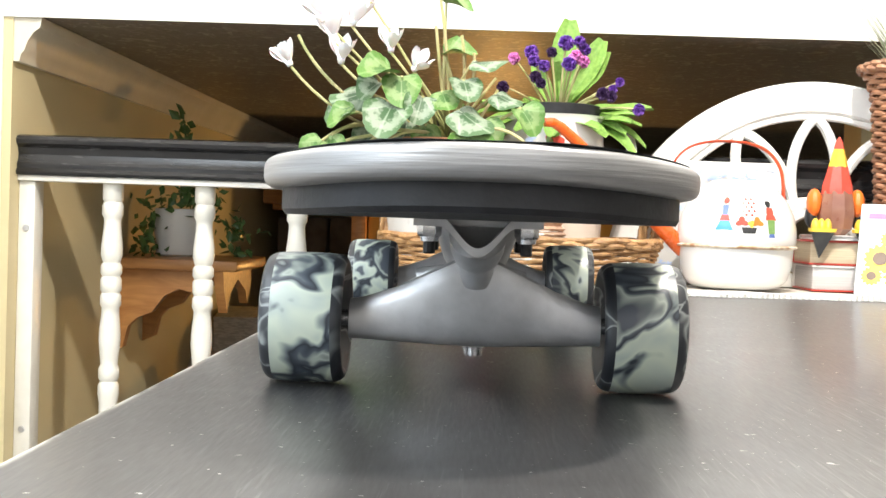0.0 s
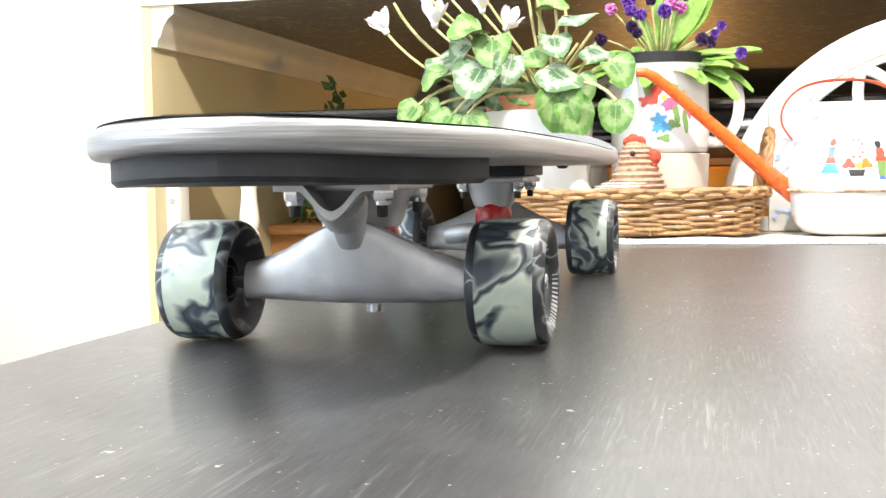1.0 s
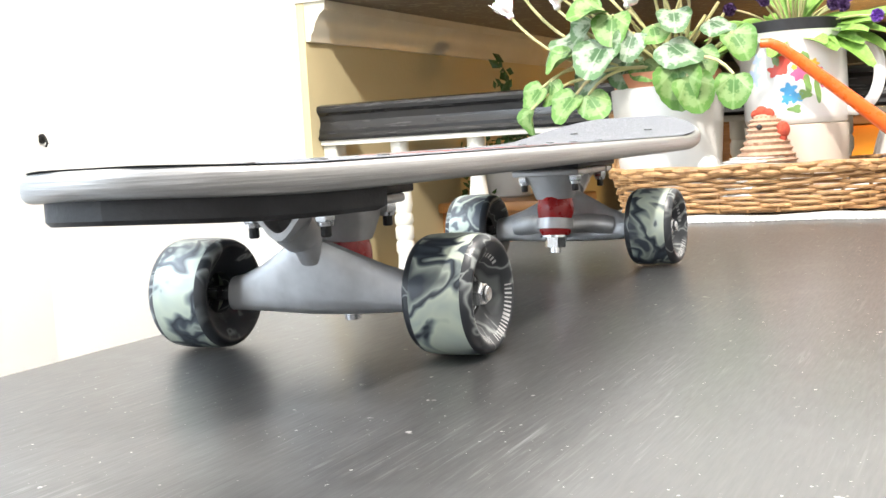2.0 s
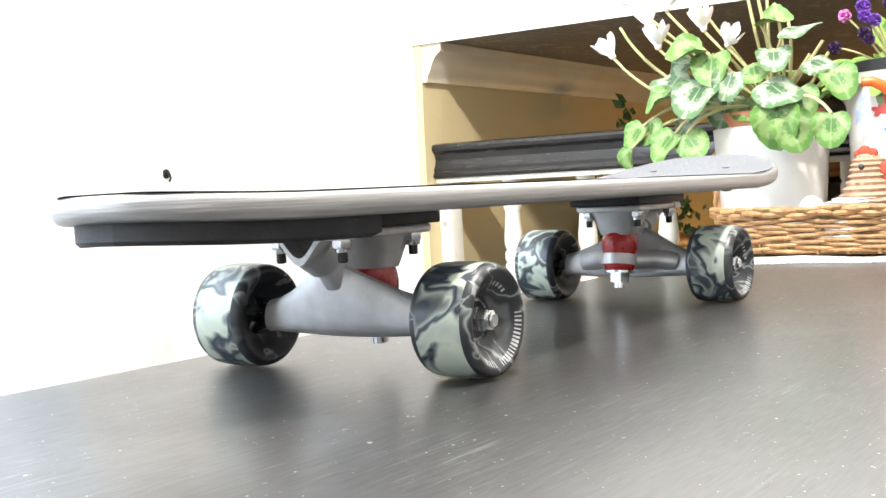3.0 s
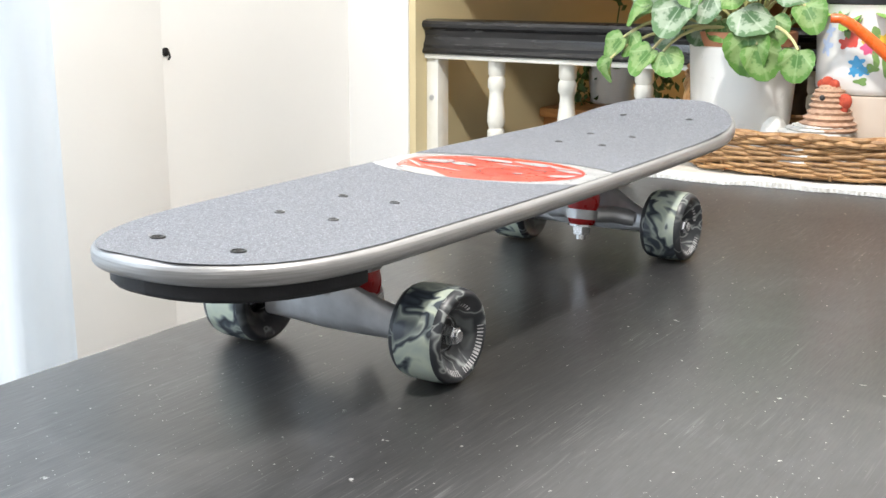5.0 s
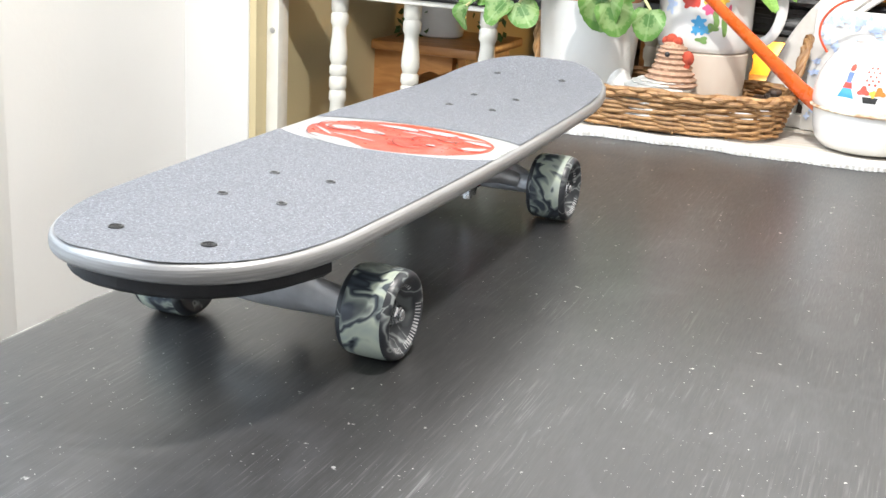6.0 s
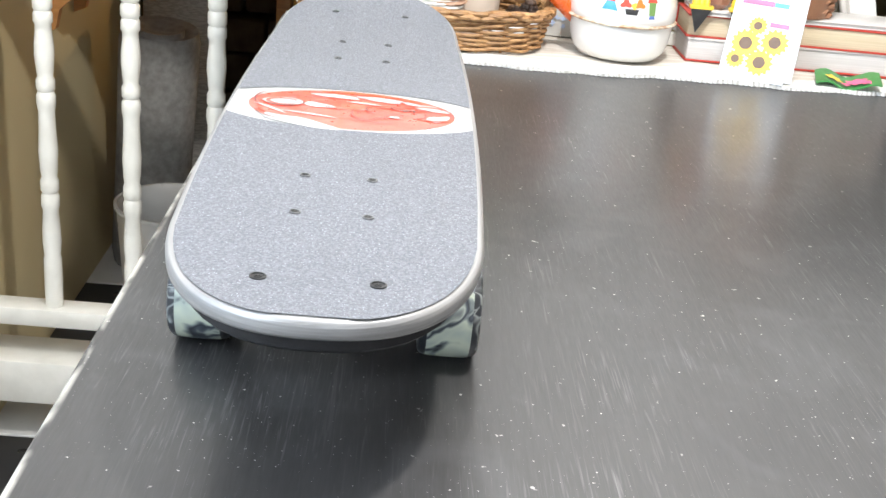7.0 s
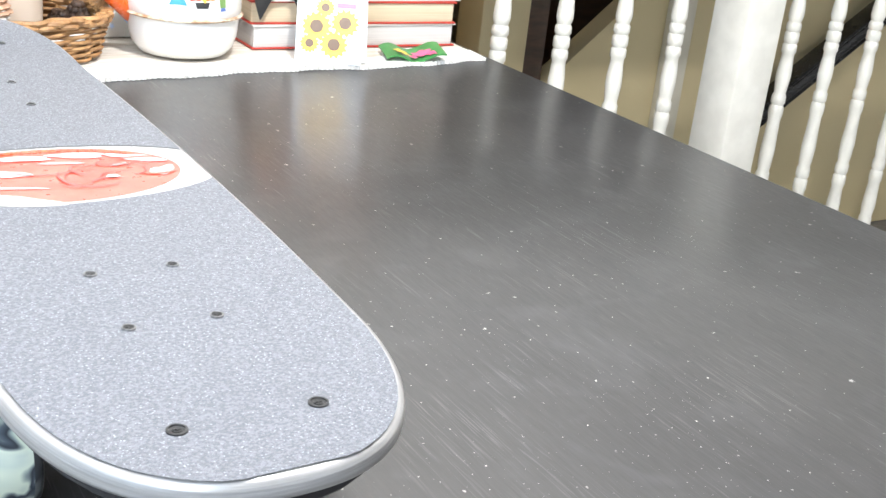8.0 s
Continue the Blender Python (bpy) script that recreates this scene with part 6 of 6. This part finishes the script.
part("outer_band", band(0.222, 0.262, 0, 180, 0.0, 0.014, n=72), M_CHALK, arch)
part("inner_bead", band(0.214, 0.2225, 0, 180, 0.003, 0.012, n=72, bev=0.002), M_CHALK, arch)
part("base_bar", boxed(-0.262, 0.262, 0.0, 0.013, 0.0, 0.018, 0.002), M_CHALK, arch)
part("inner_ring", band(0.098, 0.116, 0, 180, 0.001, 0.012, n=48), M_CHALK, arch)
part("hub_ring", band(0.030, 0.046, 0, 360, 0.001, 0.012, cz=0.060, n=36), M_CHALK, arch)
for k in range(7):
    a = radians(180 * (k + 0.5) / 7)
    for s in (-1, 1):
        pts = []
        for i in range(11):
            u = i / 10
            r = 0.106 + 0.112 * u
            th = a + s * radians(12.9) * math.cos(math.pi / 2 * u) ** 0.8
            pts.append((r * math.cos(th), 0.007, r * math.sin(th)))
        part("pointed_arch", tube(pts, 0.0068, 8), M_CHALK, arch)
for k in range(8):
    a = radians(180 * k / 7)
    part("spoke", tube([(0.046 * math.cos(a), 0.007, 0.060 + 0.046 * math.sin(a)) if k not in (0, 7) else (math.copysign(0.046, math.cos(a)), 0.007, 0.060), (0.104 * math.cos(a), 0.007, max(0.012, 0.104 * math.sin(a)))], 0.006, 8), M_CHALK, arch)

# ---- books ----
M_PAGES = mat("cream_page_edges", (0.66, 0.56, 0.4), (0.55, 0.45, 0.3), 0.85, scale=20, stretch=(0.5, 0.5, 60))
M_PAGESG = mat("grey_page_edges", (0.6, 0.58, 0.56), (0.5, 0.48, 0.46), 0.85, scale=20, stretch=(0.5, 0.5, 60))
M_REDCOVER = mat("red_book_cover", (0.5, 0.05, 0.03), (0.42, 0.04, 0.025), 0.4, scale=30)
M_WHITECOVER = mat("white_book_cover", (0.72, 0.7, 0.67), (0.66, 0.63, 0.6), 0.4, scale=20)
for z0, z1, pages, cover, label, dx, turn in ((0.0050, 0.036, M_PAGESG, M_WHITECOVER, "thick book with pale cover and grey page edges", 0.0, 0), (0.0365, 0.066, M_PAGES, M_REDCOVER, "thick book with red cover and cream page edges", -0.002, -1.2), (0.0665, 0.0725, M_PAGESG, M_WHITECOVER, "thin white booklet on top of the book stack", 0.006, 1.5)):
    bk = thing("book", label, "book", pose(0.556 + dx, 0.906, z0, 0, 0, turn), group="books in the stack")
    h = z1 - z0
    t = min(0.0022, h * 0.2)
    part("page_block", boxed(-0.148, 0.146, -0.040, 0.036, t, h - t, 0.0006), pages, bk)
    part("cover", boxed(-0.150, 0.150, -0.0425, 0.038, 0.0, t, 0.0006), M_REDCOVER if cover is M_WHITECOVER and h > 0.01 else cover, bk)
    part("cover", boxed(-0.150, 0.150, -0.0425, 0.038, h - t, h, 0.0006), cover, bk)
    part("spine", boxed(-0.150, 0.150, 0.036, 0.0385, t, h - t, 0.0004), cover, bk)

# ---- carved bird ----
M_BIRDB = mat("brown_carved_wood", (0.22, 0.09, 0.06), (0.34, 0.17, 0.11), 0.3, scale=30, coat=0.3)
def facet(profile_, seg, idx, c=(0, 0, 0), sy=1.0):
    bm = lathe(profile_, seg)
    for f in bm.faces:
        f.material_index = idx
    bmesh.ops.scale(bm, vec=(1, sy, 1), verts=bm.verts[:])
    bmesh.ops.translate(bm, vec=c, verts=bm.verts[:])
    return bm


def wedge(pts, y0, y1, idx):
    bm = prism(pts, y0, y1)
    for f in bm.faces:
        f.material_index = idx
    return bm


bird_bits = [facet([(0.012, 0.0), (0.021, 0.008), (0.0245, 0.026), (0.0225, 0.044), (0.0195, 0.058)], 9, 0, sy=0.9), facet([(0.0205, 0.054), (0.0200, 0.064), (0.0150, 0.082), (0.0130, 0.090)], 8, 1, sy=0.9),
             facet([(0.0132, 0.089), (0.0110, 0.098), (0.0072, 0.113)], 6, 2, sy=0.9), facet([(0.0073, 0.1125), (0.0050, 0.122), (0.0012, 0.129)], 6, 1, sy=0.9),
             lump((-0.028, 0.006, 0.042), 0.014, 3, squash=(0.7, 1.0, 1.35)), lump((0.028, 0.006, 0.042), 0.014, 3, squash=(0.7, 1.0, 1.35)), lump((-0.030, 0.012, 0.024), 0.011, 4, squash=(0.7, 1, 1.4)), lump((0.030, 0.012, 0.024), 0.011, 4, squash=(0.7, 1, 1.4))]
for s in (-1, 1):
    for dx in (-0.008, 0.0, 0.008):
        bird_bits.append(lump((s * 0.028 + dx, -0.030, 0.010), 0.0062, 2, squash=(0.8, 1.3, 1.8)))
    bird_bits.append(wedge([(s * 0.028 - 0.015, 0.004), (s * 0.028 + 0.015, 0.004), (s * 0.028 + 0.004 * s, -0.030)], -0.040, -0.036, 4))
    bird_bits.append(wedge([(s * 0.028 - 0.017, 0.008), (s * 0.028 + 0.017, 0.008), (s * 0.028 + 0.016, 0.0035), (s * 0.028 - 0.016, 0.0035)], -0.0405, -0.030, 2))
bird = solid("carved_bird", joined(*bird_bits), [M_BIRDB, PAINTS["red"], PAINTS["yellow"], PAINTS["orange"], PAINTS["black"]], "painted carved wooden bird perched on the books", "figurine", m=pose(0.440, 0.8885, 0.0728) @ Matrix.Scale(0.92, 4), angle=20)

# ---- tall wicker vase with dry grass ----
vase = thing("wicker_vase", "tall brown wicker vase with pale dry grass on the books", "basket", pose(0.548, 0.905, 0.073))


def vase_r(u):
    return 0.050 + 0.014 * u + 0.010 * max(0, u - 0.8) * 5 * (u - 0.8) * 5


part("liner", lathe([(0.001, 0.001), (0.046, 0.001), (0.058, 0.195), (0.055, 0.195), (0.044, 0.01)], 28, False), M_WICKERD, vase)
for i in range(32):
    u = i / 31
    part("strand", weave_ring(vase_r(u), vase_r(u) * 0.72, 0.004 + 0.195 * u, 0.0033, 9, math.pi * (i % 2), 0.0026, 2.0, 6, 90), M_WICKERD, vase)
for i in range(4):
    part("rim_strand", weave_ring(0.075, 0.056, 0.205, 0.0042, 14, 2 * math.pi * i / 4, 0.005, 2.0, 6, 160, tilt=0.003), M_WICKERD, vase, "twisted willow rim")
rg = random.Random(31)
M_GRASS = mat("dry_sage_grass", (0.36, 0.4, 0.27), (0.5, 0.52, 0.38), 0.8, scale=40)
gb2 = bmesh.new()
for i in range(230):
    a, r = rg.uniform(0, 6.28), rg.uniform(0, 0.035)
    p0 = Vector((r * math.cos(a), 0.7 * r * math.sin(a), 0.18))
    d = Vector((math.cos(a) * rg.uniform(0.1, 0.8), math.sin(a) * rg.uniform(0.1, 0.5), 1)).normalized() * rg.uniform(0.07, 0.16)
    curl = Vector((math.cos(a), 0.6 * math.sin(a), -0.5)) * rg.uniform(0.005, 0.03)
    w = Vector((-math.sin(a), math.cos(a), 0)) * rg.uniform(0.0008, 0.0016)
    prev = None
    for k in range(6):
        u = k / 5
        p = p0 + d * u + curl * u * u
        row = [gb2.verts.new(p - w * (1 - 0.8 * u)), gb2.verts.new(p + w * (1 - 0.8 * u))]
        if prev:
            gb2.faces.new((prev[0], prev[1], row[1], row[0]))
        prev = row
tagged(part("dry_grass", gb2, M_GRASS, vase, "pale curling dry grass"), kind="stuff")

# ---- seed packets ----
M_PACKET = mat("pale_printed_paper", (0.72, 0.75, 0.78), (0.66, 0.72, 0.78), 0.4, scale=14)
M_PETALY = colour("sunflower_yellow", (0.75, 0.48, 0.03))
M_SEEDB = colour("sunflower_brown", (0.09, 0.045, 0.02))


def seed_packet(name, label, m, face):
    pk = thing(name, label, "packet", m, group="seed packets on the cloth")
    part("envelope", boxed(-0.041, 0.041, -0.0015, 0.0015, 0.0, 0.116, 0.001), M_PACKET, pk)
    flat = lambda a, b, l: (a, -0.0015 - l, b)
    if face:
        for i, (x, z, r) in enumerate(((-0.016, 0.046, 0.017), (0.019, 0.052, 0.016), (0.006, 0.024, 0.016), (-0.006, 0.070, 0.011), (-0.024, 0.024, 0.011))):
            part("flower_print", decal(petals(x, z, r, r, 14, 0.13, i, 56), flat, 0.0003 + 0.00012 * i), M_PETALY, pk, "yellow sunflower print", angle=180)
            part("flower_print", decal(petals(x, z, r * 0.48, r * 0.48, 6, 0.03, i, 20), flat, 0.0011), M_SEEDB, pk, "brown flower centre print", angle=180)
        for x, z, w, h, c in ((-0.012, 0.100, 0.020, 0.0035, "pink"), (0.016, 0.100, 0.010, 0.003, "blue"), (0.002, 0.088, 0.024, 0.0022, "pale"), (0.020, 0.074, 0.012, 0.003, "pink"), (-0.036, 0.058, 0.0025, 0.05, "pale")):
            part("text_bar", decal([(x - w, z - h), (x + w, z - h), (x + w, z + h), (x - w, z + h)], flat, 0.0004), PAINTS[c], pk, "printed bar", angle=180)
    return pk


seed_packet("seed_packet", "pale seed packet with sunflower print leaning on books", pose(0.472, 0.780, 0.0055, -26, 0, -24), True)
seed_packet("seed_packet", "pale blue seed packet behind the sunflower packet", pose(0.486, 0.792, 0.0055, -26, 0, -22), False)
small = thing("seed_sachet", "small green and pink seed sachet lying on the cloth", "packet", pose(0.605, 0.803, 0.0075, 0, 0, -14), group="seed packets on the cloth")
sb = bmesh.new()
rows = []
for i in range(13):
    x = -0.040 + 0.08 * i / 12
    zc = 0.004 * math.sin(i * 0.8) + 0.008 * max(0, i - 9) / 3
    rows.append([sb.verts.new((x, y, zc + dz)) for y, dz in ((-0.026, 0), (-0.026, 0.0016), (0.026, 0.0066), (0.026, 0.005))])
for a, b in zip(rows, rows[1:]):
    for k in range(4):
        sb.faces.new((a[k], a[(k + 1) % 4], b[(k + 1) % 4], b[k]))
sb.faces.new(rows[0])
sb.faces.new(rows[-1][::-1])
M_SACHET = colour("sachet_green", (0.04, 0.2, 0.05))
part("envelope", sb, M_SACHET, small, "glossy green paper")
sachet = lambda a, b, l: (a, b, 0.0042 + 0.1 * (b + 0.026) + 0.004 * math.sin((a + 0.04) / 0.08 * 12 * 0.8) * 0.9 + l)
for nm, x, y, r in (("pink", 0.010, -0.008, 0.013), ("pink", 0.022, -0.016, 0.009), ("yellow", -0.018, -0.012, 0.010), ("pink", -0.004, -0.018, 0.006)):
    part("flower_print", decal(petals(x, y, r, r * 0.7, 6, 0.2, int(x * 1000), 30), sachet, 0.0006), PAINTS[nm], small, nm + " flower print", angle=180)

# ---- floor tiles, nearest stretch ----
TW = mesh_of("floor_tile", boxed(-0.148, 0.148, -0.148, 0.148, -0.004, 0.004, 0.002, 1), M_TILEW)
TB = mesh_of("floor_tile", boxed(-0.148, 0.148, -0.148, 0.148, -0.004, 0.004, 0.002, 1), M_TILEB)
floor_ob = bpy.data.objects["floor"]
for i in range(-3, 9):
    for j in range(-8, 11):
        o = new("floor_tile", TW if (i + j) % 2 == 0 else TB)
        o.parent = floor_ob
        o.location = (-0.05 + 0.3 * i + 0.05, -0.05 + 0.3 * j, FLOOR)
